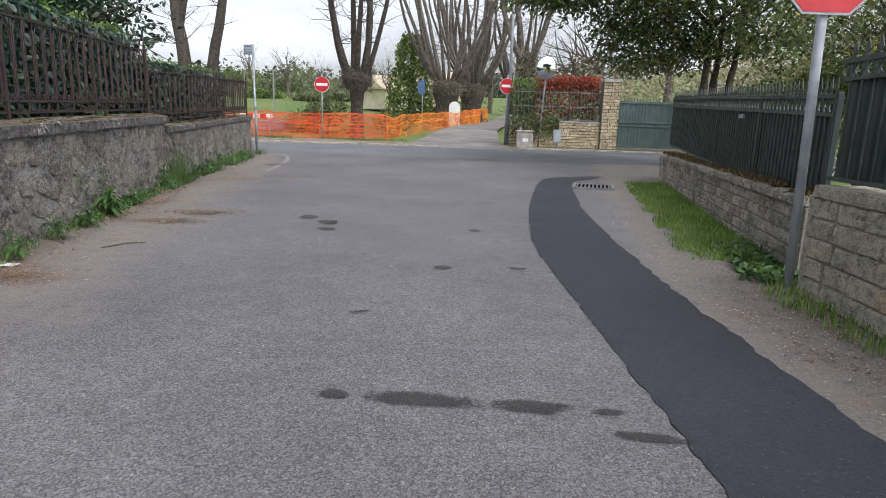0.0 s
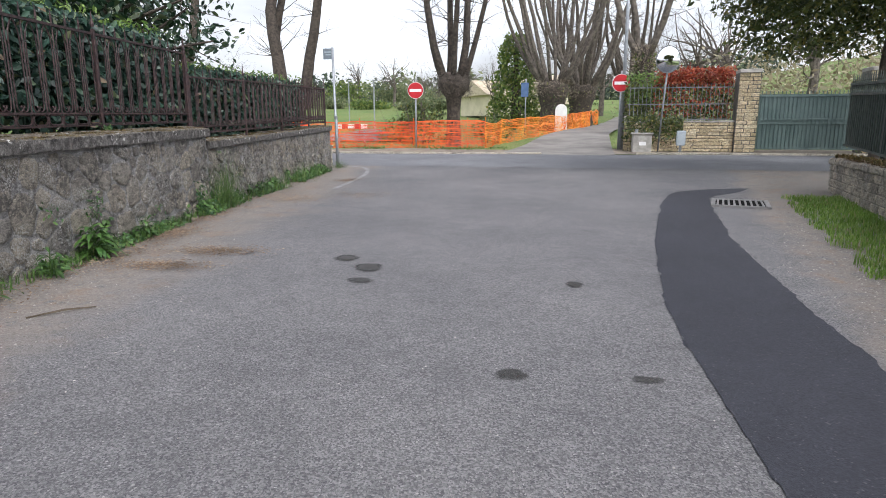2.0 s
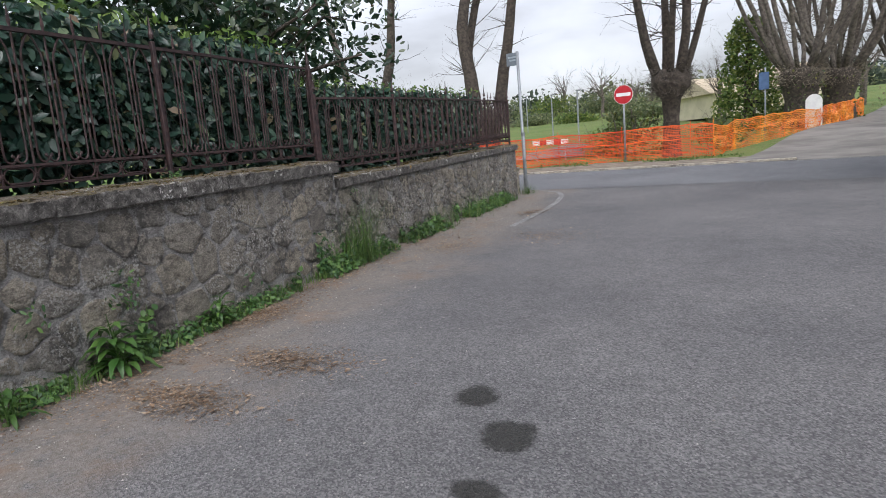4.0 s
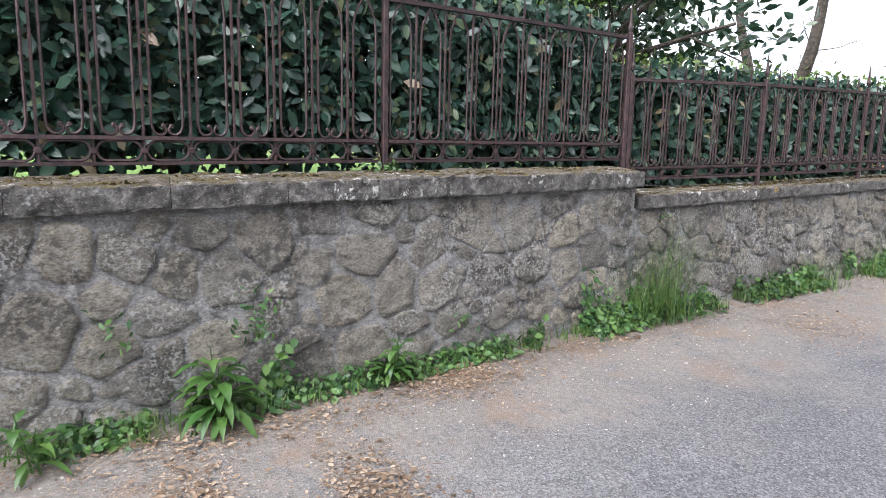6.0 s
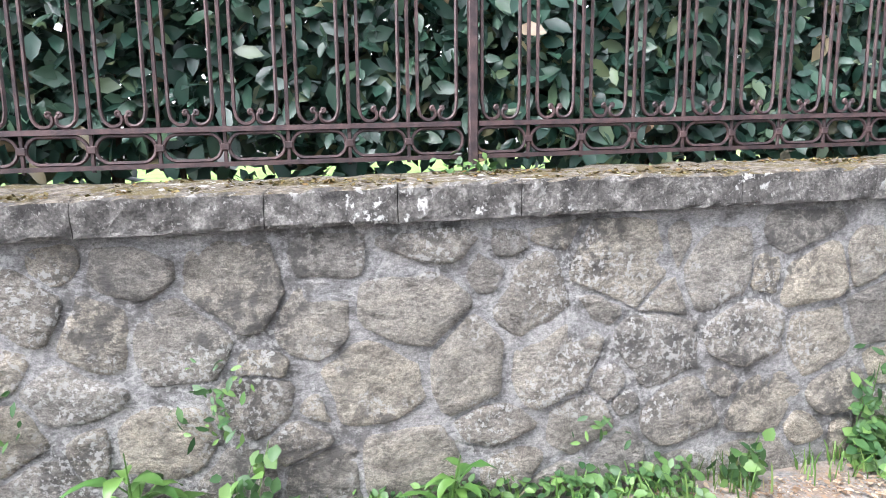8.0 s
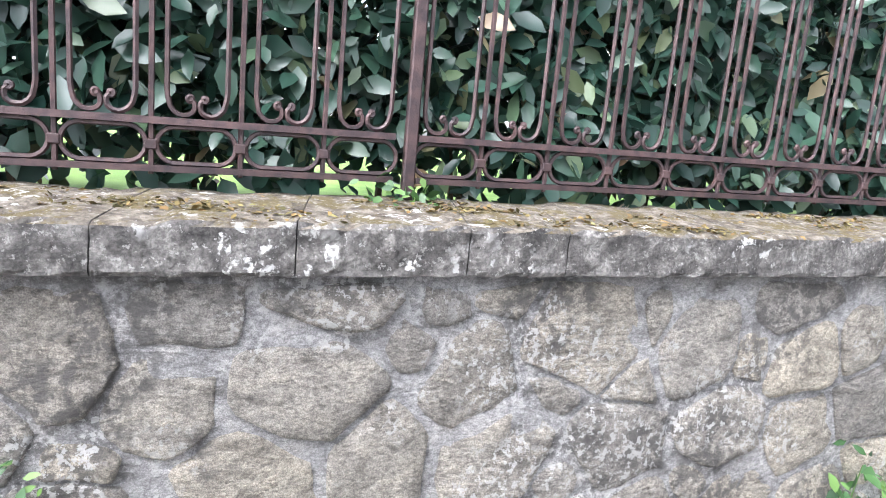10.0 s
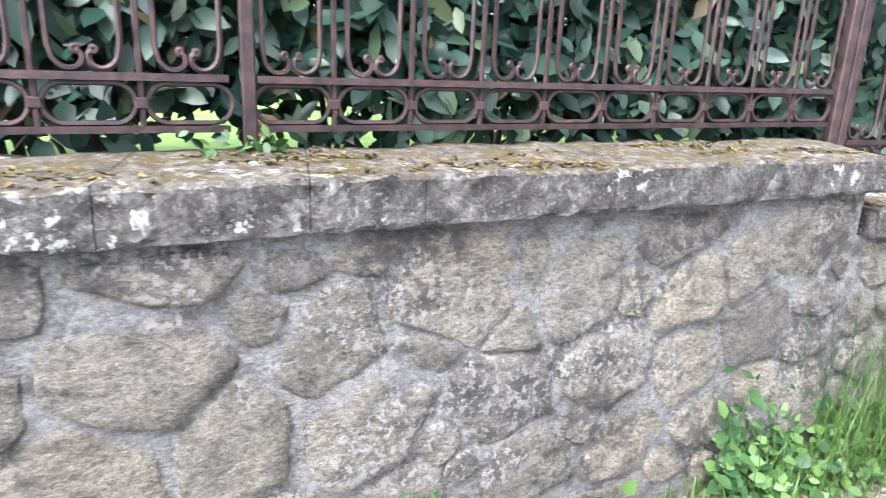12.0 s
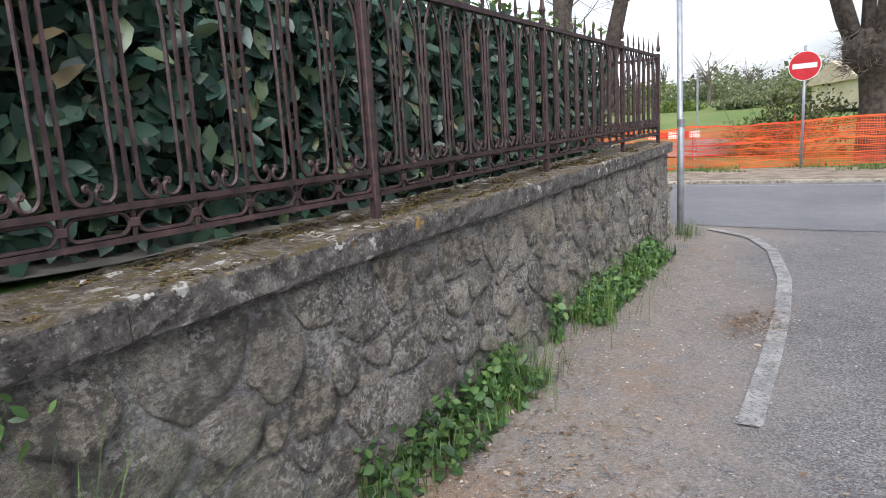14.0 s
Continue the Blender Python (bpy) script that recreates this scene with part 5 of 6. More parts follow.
# ---- right of the lane: block wall, green steel fence, stop sign ----
course_wall("wall_east", (5.0, 12.3), (3.36, 3.95), 0.0, 0.62, 0.34, 5, 0.25, OLD_BLOCK, OLD_JOINT, "low old stone block wall with a mossy top", "wall", 71)
wall_e = bpy.data.objects["wall_east"]
rr = np.random.default_rng(72)
for i in range(18):
    t0, t1 = i / 18, (i + 1) / 18
    y = 3.95 + 8.35 * (t0 + t1) / 2
    x = 3.36 + 1.64 * (t0 + t1) / 2
    g = Geo().box((0, 0, 0), (0.36, 0.45, 0.1), 0.02)
    g.v = [(a + 0.02 * noise.noise((b * 7 + i, c * 9, 1)), b, c + 0.02 * noise.noise((a * 7, b * 7 + i, 4))) for a, b, c in g.v]
    ob = part("coping_stone", g, OLD_BLOCK, wall_e)
    ob.matrix_local = pose(x + 0.14, y, 0.665, 0, 0, -11.1)
pts = []
for k in range(6500):
    y = rr.uniform(4, 12.2)
    x = 3.36 + 0.1964 * (y - 3.95)
    if noise.noise((y * 1.4, x, 3)) > -0.25:
        pts.append((x + rr.uniform(0.02, 0.3), y, 0.71 + 0.03 * rr.uniform()))
part("moss", leaf_mesh("moss", pts, 0.035, 0.025, DEAD, rr, 0.4, (0, 0, 1), 0.5, True), None, wall_e, "brown moss and litter")
part("moss_bed", blade_mesh("moss_bed", [p for p in pts if rr.uniform() < 0.7], 0.05, MOSS_LEAF, rr, 0.008), None, wall_e, "green moss")

# taller near part of that wall
course_wall("wall_south_east", (3.1, 3.42), (2.45, -6.0), 0.0, 0.78, 0.36, 5, 0.42, BLOCK, OLD_JOINT, "tuff block wall with a heavy cap", "wall", 73, cap=(0.1, 0.03, BLOCK))
g = Geo().box((3.27, 3.44, 0.39), (0.36, 0.06, 0.78))
tagged(part("block", g, BLOCK, bpy.data.objects["wall_south_east"]))


def steel_fence(at, length, bars, z_rail2, z_rail1, z_tip, slope, turn, label):
    """A bay of sheet-backed steel fence: bars with spear tips, two rails with rings between them."""
    bay = thing("steel_fence", at, label, "fence", "green steel fence bays")
    bay.matrix_world = pose(*at, 0, 0, turn)
    part("sheet", Geo().add([(0.03, 0, 0.0), (0.03, length, slope * length), (0.03, length, z_rail2 + slope * length), (0.03, 0, z_rail2), (0.036, 0, 0.0), (0.036, length, slope * length), (0.036, length, z_rail2 + slope * length), (0.036, 0, z_rail2)], [(0, 1, 2, 3), (7, 6, 5, 4), (0, 4, 5, 1), (3, 2, 6, 7)]), GREEN_STEEL, bay)
    for z, h in ((0.02, 0.015), (z_rail2, 0.016), (z_rail1, 0.018)):
        part("rail", Geo().add([(a, y, z + slope * y + b) for y in (0, length) for a, b in ((-0.022, -h), (0.022, -h), (0.022, h), (-0.022, h))], [(0, 1, 2, 3), (7, 6, 5, 4), (0, 4, 5, 1), (1, 5, 6, 2), (2, 6, 7, 3), (3, 7, 4, 0)]), GREEN_TRIM, bay)
    w = length / bars
    for i in range(bars):
        y = (i + 0.5) * w
        s = slope * y
        g = Geo()
        g.tube([(0, y, s), (0, y, z_rail1 + 0.05 + s)], 0.011, 6)
        g.prism([(-0.003, y - 0.008, z_rail1 + 0.03 + s), (-0.003, y + 0.008, z_rail1 + 0.03 + s), (-0.003, y + 0.033, z_rail1 + 0.065 + s), (-0.003, y, z_tip + s), (-0.003, y - 0.033, z_rail1 + 0.065 + s)], (0.006, 0, 0))
        part("bar", g, GREEN_TRIM, bay)
        zc, r = (z_rail1 + z_rail2) / 2, (z_rail1 - z_rail2) / 2 - 0.018
        g = Geo()
        g.tube([(0, y + w / 2 + min(r, w * 0.42) * math.cos(a), zc + s + r * math.sin(a)) for a in np.linspace(0, 2 * math.pi, 17)], 0.01, 5, cap=False)
        part("ring", g, GREEN_TRIM, bay)
    part("post", Geo().box((0.01, 0, z_rail1 / 2), (0.05, 0.05, z_rail1 + 0.06), 0.005), GREEN_STEEL, bay)
    return bay


bay = steel_fence((3.53, 4.02, 0.585), 2.1, 18, 0.83, 0.985, 1.145, 0.038, -11.1, "dark green steel fence bay on the low wall")
for k in range(1, 4):
    d = 2.1 * k
    copy_thing(bay, pose(3.53 + 0.1925 * d, 4.02 + 0.981 * d, 0.585 + 0.038 * d, 0, 0, -11.1))
bay2 = steel_fence((3.08, 1.55, 0.905), 1.92, 13, 0.755, 0.885, 1.03, 0.0, -4, "dark green steel fence bay on the block wall")
for k in (1, 2, 3):
    copy_thing(bay2, pose(3.08 - 0.134 * k, 1.55 - 1.9153 * k, 0.905, 0, 0, -4))
lock = thing("gate_latch", (3.99, 6.6, 1.42), "small pale latch box on the green fence", "latch")
part("plate", Geo().box((-0.03, 0, 0.02), (0.03, 0.12, 0.05), 0.004), ZINC, lock)

ss = thing("stop_sign", (3.1, 3.6, 0.0), "red octagonal stop sign on a thick grey post", "road sign")
part("post", Geo().tube([(0, 0, -0.15), (-0.075, 0, 2.95)], 0.036, 14), WORN_POST, ss, smooth=True)


def octagon(r, y, t):
    return Geo().prism([(-0.065 + r * math.cos(math.pi / 8 + k * math.pi / 4), y, 2.555 + r * math.sin(math.pi / 8 + k * math.pi / 4)) for k in range(8)], (0, t, 0))


part("backing", octagon(0.465, -0.06, 0.012), ZINC, ss, "pale grey rim")
part("red_face", octagon(0.445, -0.064, 0.003), SIGN_RED, ss, "red reflective face")
fc = bpy.data.curves.new("lettering", "FONT")
fc.body, fc.size, fc.align_x, fc.align_y, fc.extrude = "STOP", 0.3, "CENTER", "CENTER", 0.001
tmp = new("lettering_source", fc)
letters = bpy.data.meshes.new_from_object(tmp)
bpy.data.objects.remove(tmp)
letters.materials.clear()
letters.materials.append(SIGN_WHITE)
lo = part("lettering", letters, None, ss, "white word STOP")
lo.matrix_local = pose(-0.065, -0.067, 2.555, 90, 0, 0)

# ---- trees behind the green fence ----
def oak(at, trunks, crown, n, seed, label, size=0.13, mat=OAK_LEAF, lumps=16, shift=0.0):
    rr = np.random.default_rng(seed)
    tree = thing("evergreen_oak", at, label, "tree")
    for i, (dx, dy, lean) in enumerate(trunks):
        g = Geo()
        h = crown[3]
        path = [(dx, dy, -0.2), (dx + lean * 0.3, dy, h * 0.4), (dx + lean * 0.2, dy + 0.1, h * 0.75), (dx + lean, dy, h), (dx + lean * 1.5, dy, h + crown[2])]
        g.tube(curve_pts(path, 3), [0.15 - 0.009 * k for k in range(13)], 9)
        for k in range(7):
            a = rr.uniform(0, 6.283)
            branches(g, rr, (dx + lean * 1.1, dy, h * rr.uniform(1.15, 1.6)), (math.cos(a), math.sin(a), 0.5), crown[0] * 0.42, 0.05, 2, 3)
        part("trunk", g, DARK_BARK, tree, smooth=True)
    pts = []
    for i in range(lumps):
        d = rr.normal(size=3)
        d /= np.linalg.norm(d)
        c = d * np.asarray(crown[:3]) * 0.7 + np.array((shift, 0, crown[3] + crown[2] * 0.75))
        pts.append(clump(rr, n // lumps, c, np.asarray(crown[:3]) * rr.uniform(0.25, 0.42), 0.25))
    part("crown", leaf_mesh("crown", np.concatenate(pts), size, size * 0.42, mat, rr, 0.35, (0, 0, 1), 0.25, True), None, tree)
    return tree


oak((7.0, 15.2, 0.2), ((0, 0, -0.04), (0.35, 0.3, 0.03), (0.6, -0.1, 0.06)), (4.3, 2.6, 2.1, 3.0), 50000, 81, "broad evergreen oak overhanging the fence", 0.14, lumps=26, shift=-1.2)
oak((7.6, 9.6, 0.1), ((0, 0, 0.2),), (2.6, 3.2, 2.3, 2.0), 13000, 83, "thick-trunked evergreen behind the green fence")
oak((14, 19, 0.3), ((0, 0, 0.1), (0.8, 0.5, -0.2)), (4.5, 4, 4, 3.0), 9000, 85, "feathery green tree in the garden behind", 0.15, BUSH_LEAF, 18)
oak((19, 30, 0.5), ((0, 0, 0.1),), (6, 5, 5, 3), 7000, 86, "large green garden tree", 0.2, FAR_LEAF, 16)
rr = np.random.default_rng(87)
gh = thing("garden_hedge", (8.2, 14, 0.2), "clipped green hedge behind the steel fence", "hedge")
n = 13000
hy = rr.uniform(-9, 8, n)
part("foliage", leaf_mesh("foliage", np.stack([-0.3 + 0.18 * hy + 0.8 * rr.uniform(0, 1, n) ** 2, hy, 0.2 + 2.0 * rr.uniform(0, 1, n) ** 0.5 + np.array([0.14 * noise.noise((v * 1.5, 0, 0)) for v in hy])], 1), 0.11, 0.06, OAK_LEAF, rr, 0.3, (-0.8, -0.4, 0.6), 0.3, True), None, gh)

# ---- distance: bushes, woods, houses, lamp poles ----
def bush(at, radii, n, size, mat, label, seed, name="bush", group="bushes in the meadow"):
    rr = np.random.default_rng(seed)
    b = thing(name, at, label, "bush", group)
    pts = [clump(rr, n // 5, (rr.uniform(-0.6, 0.6) * radii[0], rr.uniform(-0.5, 0.5) * radii[1], radii[2] * rr.uniform(0.35, 0.8)), np.asarray(radii) * rr.uniform(0.4, 0.65), 0.35) for k in range(5)]
    part("foliage", leaf_mesh("foliage", np.concatenate(pts), size, size * 0.55, mat, rr, 0.4, (0, -0.4, 1), 0.25, True), None, b)
    g = Geo()
    for k in range(6):
        branches(g, rr, (rr.uniform(-0.4, 0.4) * radii[0], 0, -0.2), (rr.normal() * 0.4, rr.normal() * 0.3, 1), radii[2] * 1.3, 0.04, 1, 3, sides=4)
    part("stems", g, BARK, b)


bush(gz(-5.3, 27.4), (1.3, 0.8, 1.5), 1900, 0.12, OAK_LEAF, "dark green shrub behind the barrier net", 91)
bush(gz(-6.8, 28.2), (1.2, 0.8, 1.0), 1100, 0.12, BUSH_LEAF, "light green shrub behind the barrier net", 92)
bush(gz(-2.4, 28), (1.0, 0.7, 1.0), 900, 0.12, OAK_LEAF, "dark shrub beside the pollard", 93)
k = 0
for x, y, w, h, mat_ in ((-17, 74, 3.2, 0.9, FAR_LEAF), (-23, 80, 4, 1.1, BUSH_LEAF), (-30, 82, 4.5, 1.2, FAR_LEAF), (-13.5, 76, 2.8, 1.4, FAR_LEAF), (-40, 84, 6, 1.4, FAR_LEAF), (-15, 88, 5, 2.2, FAR_LEAF), (-10, 80, 4, 2.2, BUSH_LEAF), (-24, 92, 6, 2.8, FAR_LEAF), (-33, 96, 7, 3, BUSH_LEAF), (-18, 98, 7, 3.2, FAR_LEAF), (-43, 98, 8, 3.2, FAR_LEAF), (-10, 100, 7, 3.5, FAR_LEAF), (-58, 100, 9, 3.6, FAR_LEAF)):
    k += 1
    bush(gz(x, y), (w, 2.5, h), 1500, 0.35, mat_, "rounded pale green bush in the meadow", 100 + k)
rr = np.random.default_rng(120)
pts, dpts, tpts = [], [], []
for i in range(130):
    x = rr.uniform(-130, 45)
    y = rr.uniform(125, 180)
    z = rough_ground(x, y)
    (dpts if rr.uniform() < 0.4 else pts).append(clump(rr, 130, (x, y, z + 2.4), (rr.uniform(3, 6), 3, rr.uniform(2.0, 4.2)), 0.4))
for nm, pp, mm in (("far_woods", pts, FAR_LEAF), ("far_woods", dpts, DARK_FAR)):
    ob = new(nm, leaf_mesh(nm, np.concatenate(pp), 1.0, 0.7, mm, rr, 0.4, (0, -0.5, 1), 0.3, True))
    tagged(ob, "wooded ridge on the skyline, its paler leaves tinted for haze", "woods", kind="stuff")
for i in range(150):
    x, y = rr.uniform(7, 48), rr.uniform(27, 60)
    tpts.append(clump(rr, 160, (x, y, rough_ground(x, y) + 1.2), (rr.uniform(1.5, 3), 2, rr.uniform(1.5, 3.2)), 0.3))
ob = new("dry_scrub", leaf_mesh("dry_scrub", np.concatenate(tpts), 0.3, 0.12, TAN_LEAF, rr, 0.5, (0, -0.5, 1), 0.2, True))
tagged(ob, "pale dry scrub covering the rising bank", "scrub", kind="stuff")


def bare_tree(at, h, seed, label, mat_=BARK):
    rr = np.random.default_rng(seed)
    t = thing("bare_tree", at, label, "tree", "bare trees in the distance")
    g = Geo()
    g.tube([(0, 0, -0.3), (0.1, 0, h * 0.3), (0, 0, h * 0.45)], [h * 0.03, h * 0.024, h * 0.018], 6)
    for k in range(13):
        a = rr.uniform(0, 6.283)
        branches(g, rr, (0, 0, h * rr.uniform(0.22, 0.45)), (math.cos(a), math.sin(a), rr.uniform(0.3, 1.6)), h * rr.uniform(0.3, 0.5), h * 0.009, 3, 3, curl=0.5, sides=4)
    part("branches", g, mat_, t)


for i, (x, y, h) in enumerate(((-23, 90, 9), (-19, 92, 7), (-31, 98, 9), (-60, 95, 10), (-75, 110, 12), (-33, 60, 7), (-44, 62, 8), (-13, 95, 7), (-2.2, 45, 6), (6.2, 46, 9), (8.5, 40, 9), (11, 44, 10), (14, 38, 9), (4.6, 62, 9), (-5.2, 58, 6))):
    bare_tree(gz(x, y), h, 200 + i, "bare deciduous tree with fine branches")

cyp = thing("ivy_column", gz(-2.1, 40), "tall ivy-covered tree like a green column", "tree")
rr = np.random.default_rng(131)
n = 5200
cz = rr.uniform(0, 1, n)
ca = rr.uniform(0, 6.283, n)
cr = (1.7 - 1.0 * cz ** 1.5) * (0.6 + 0.4 * rr.uniform(0, 1, n)) * (1 + 0.18 * np.sin(cz * 20 + ca * 3))
part("foliage", leaf_mesh("foliage", np.stack([cr * np.cos(ca), cr * np.sin(ca), cz * 5.6], 1), 0.2, 0.13, BUSH_LEAF, rr, 0.3, (0, -1, 0.4), 0.25, True), None, cyp)
part("trunk", Geo().tube([(0, 0, -0.3), (0, 0, 5.2)], [0.3, 0.1], 8), DARK_BARK, cyp)


def house(at, w, d, h, roof_h, label, turn=0):
    hs = thing("house", at, label, "house", turn=turn)
    part("wall", Geo().box((0, 0, h / 2), (w, d, h)), PLASTER, hs)
    g = Geo()
    g.prism([(-w / 2 - 0.4, -d / 2 - 0.4, h + 0.005), (-w / 2 - 0.4, d / 2 + 0.4, h + 0.005), (-w / 2 - 0.4, 0, h + roof_h)], (w + 0.8, 0, 0))
    part("roof", g, ROOF, hs)
    for i in range(3):
        win = part("window", Geo().box((-w / 3 + i * w / 3, -d / 2 - 0.03, h * 0.55), (0.9, 0.08, 1.1)), BLACK, hs, "dark window")
        part("sill", Geo().box((-w / 3 + i * w / 3, -d / 2 - 0.08, h * 0.55 - 0.6), (1.1, 0.16, 0.08)), CONCRETE, win)


house(gz(-4.2, 64), 8.0, 6, 1.9, 1.5, "low cream house with a shallow tiled roof", 35)
house(gz(-2.0, 95), 9, 6, 2.6, 1.6, "distant low house with a clay roof", -15)
for x, y, h in ((-11.2, 40, 3.0), (-17, 52, 3.4), (-23.5, 63, 3.6)):
    lp = thing("lamp_pole", gz(x, y), "thin pale pole standing in the meadow", "pole", "poles in the meadow")
    part("shaft", Geo().tube([(0, 0, -0.2), (0, 0, h)], 0.05, 8), ZINC, lp)
    part("head", Geo().box((0.1, 0, h + 0.04), (0.35, 0.16, 0.07), 0.02), ZINC, lp)
mk = thing("striped_barrier", gz(-8.6, 27.6), "red and white works barrier behind the net", "barrier")
for i in range(5):
    part("stripe", Geo().box((-0.6 + i * 0.3, 0, 0.75), (0.29, 0.04, 0.2)), SIGN_RED if i % 2 else SIGN_WHITE, mk)
for x in (-0.6, 0.6):
    part("leg", Geo().box((x, 0.03, 0.4), (0.05, 0.05, 0.9)), ZINC, mk)
sand = solid("sand_heap", Geo().add([(-11 + 5.5 * (i / 12), 28.4 + 1.6 * (j / 4), rough_ground(0, 29) + (0.5 * math.sin(math.pi * i / 12) * math.sin(math.pi * j / 4)) * (1 + 0.3 * noise.noise((i * 0.7, j, 0))) - 0.02) for j in range(5) for i in range(13)], [(j * 13 + i, j * 13 + i + 1, (j + 1) * 13 + i + 1, (j + 1) * 13 + i) for j in range(4) for i in range(12)]), LANE, "pale heap of sand behind the barrier net", "heap", smooth=True)

# ---- weeds, grass, litter ----
rng = np.random.default_rng(5)
fg = []
while len(fg) < 1700:
    x, y = rng.uniform(-16, 1.8), 23.6 + abs(rng.normal()) * 0.9
    if y < 26 and noise.noise((x * 0.8, y * 1.2, 2)) > 0.02 and not (x > -1.4 and y < 31):
        fg.append((x, y, ground_z(x, y)))
tagged(new("far_verge_grass", blade_mesh("far_verge_grass", fg, 0.09, GRASS, rng, 0.012)), "rough grass on the verge before the barrier net", "grass", kind="stuff")


def foot(y, out=0.1):
    return wall_face(y) + out


def dock(x, y, size, leaves, label):
    """A leafy stalk: long pointed leaves set round one or two stems, arching out and drooping at their tips."""
    pl = thing("dock_plant", (x, y, ground_z(x, y)), label, "weed", "weeds along the wall")
    g, stalk = Geo(), Geo()
    for q in range(2):
        lean = (rng.uniform(-0.2, 0.3), rng.uniform(-0.25, 0.25))
        stalk.tube([(0.02 * q, 0.03 * q, -0.01), (lean[0] * size * 0.5, lean[1] * size * 0.5, size * 0.6), (lean[0] * size, lean[1] * size, size * (1.15 - 0.3 * q))], [0.005, 0.004, 0.002], 5)
        for i in range(leaves // 2):
            h = (i + 0.5) / (leaves // 2) * (1.1 - 0.3 * q)
            a = 2.4 * i + 1.1 * q + rng.uniform(-0.4, 0.4)
            up = rng.uniform(0.35, 0.95)
            ln, wd = size * rng.uniform(0.55, 0.95) * (1.1 - 0.45 * h), size * rng.uniform(0.055, 0.085)
            ca, sa = math.cos(a), math.sin(a)
            bx, by, bz = lean[0] * size * h, lean[1] * size * h, size * h * 0.8 + 0.015
            ring, r, z = [], 0.0, bz
            for t, w in ((0, 0.12), (0.15, 0.45), (0.35, 0.95), (0.55, 1), (0.78, 0.62), (1, 0.03)):
                if t:
                    r, z = r + ln * 0.2 * math.cos(up), max(z + ln * 0.2 * math.sin(up), 0.012)
                    up -= rng.uniform(0.2, 0.5)
                wave = 0.004 * math.sin(t * 17 + i)
                ring.append([(bx + ca * r - sa * wd * w, by + sa * r + ca * wd * w, z + 0.3 * wd * w + wave), (bx + ca * r, by + sa * r, z), (bx + ca * r + sa * wd * w, by + sa * r - ca * wd * w, z + 0.3 * wd * w - wave)])
            g.add([p for c in ring for p in c], [f for k in range(5) for f in ((k * 3, k * 3 + 1, k * 3 + 4, k * 3 + 3), (k * 3 + 1, k * 3 + 2, k * 3 + 5, k * 3 + 4))])
    part("leaves", g, DOCK, pl, smooth=True)
    part("stalk", stalk, DOCK, pl)


dock(foot(5.92, 0.17), 5.92, 0.34, 44, "tall dock plant with long bright green leaves")
dock(foot(6.82, 0.13), 6.82, 0.24, 26, "dock plant with long bright green leaves")
dock(foot(5.2, 0.2), 5.2, 0.24, 20, "dock plant with long bright green leaves")
dock(foot(4.6, 0.2), 4.55, 0.24, 20, "dock plant with long bright green leaves")
dock(foot(9.6, 0.2), 9.55, 0.2, 16, "small dock plant at the wall's foot")
dock(foot(3.6, 0.2), 3.7, 0.24, 20, "dock plant with long bright green leaves")


def climber(y, high, n, label):
    """A thin upright weed against the wall, with small round leaves in pairs."""
    x = foot(y, 0.07)
    pl = thing("climbing_weed", (x, y, ground_z(x, y)), label, "weed", "weeds along the wall")
    g, pts = Geo(), []
    for q in range(3):
        top = (rng.uniform(-0.04, 0.02), rng.normal() * 0.05, high * rng.uniform(0.7, 1.0))
        g.tube([(0, 0.03 * q - 0.03, -0.01), (top[0] * 0.3, 0.03 * q - 0.03 + top[1] * 0.4, top[2] * 0.5), (top[0], 0.03 * q - 0.03 + top[1], top[2])], [0.003, 0.0025, 0.0015], 4)
        for k in range(n // 3):
            t = (k + rng.uniform()) / (n // 3)
            pts.append((top[0] * t + rng.uniform(0, 0.03), 0.03 * q - 0.03 + top[1] * t + rng.normal() * 0.022, top[2] * t))
    part("stalk", g, WEED, pl)
    part("leaves", leaf_mesh("leaves", pts, 0.05, 0.036, WEED, rng, 0.35, (0.9, 0, 0.5), 0.5), None, pl)


climber(6.17, 0.36, 66, "upright weed with round green leaves climbing the wall")
climber(8.42, 0.45, 60, "slender upright weed with round leaves at the wall")
climber(9.0, 0.34, 60, "upright leafy weed at the wall's step")
climber(7.9, 0.2, 40, "low leafy weed at the wall")
climber(11.35, 0.3, 70, "upright leafy weed at the wall")
climber(12.1, 0.34, 70, "upright leafy weed at the wall")


def strip_points(n, y0, y1, width, high, keep=-0.3):
    out = []
    while len(out) < n:
        y = rng.uniform(y0, y1)
        if noise.noise((y * 1.1, 0.5, 8)) + 0.4 * noise.noise((y * 4, 2, 8)) < keep:
            continue
        d = 0.02 + width * rng.uniform() ** 1.6
        x = foot(y, d)
        out.append((x, y, ground_z(x, y) + 0.015 + high * rng.uniform() * (1 - 0.7 * (d / width))))
    return out


def stuff(name, me, label, category):
    return tagged(new(name, me), label, category, kind="stuff")


stuff("low_weeds", leaf_mesh("low_weeds", strip_points(1500, 2.4, 8.6, 0.17, 0.11, 0.0), 0.042, 0.026, WEED, rng, 0.4, (0.5, 0, 1), 0.45), "low broad-leaved weeds along the foot of the wall", "weeds")
stuff("low_weeds", leaf_mesh("low_weeds", strip_points(3200, 8.4, 15.7, 0.24, 0.2, -0.15), 0.046, 0.03, WEED, rng, 0.4, (0.5, 0, 1), 0.45), "lush broad-leaved weeds along the foot of the wall", "weeds")
stuff("grass_fringe", blade_mesh("grass_fringe", strip_points(900, 3.0, 9.2, 0.18, 0.0, -0.3), 0.1, GRASS, rng, 0.004), "thin grass along the foot of the wall", "grass")
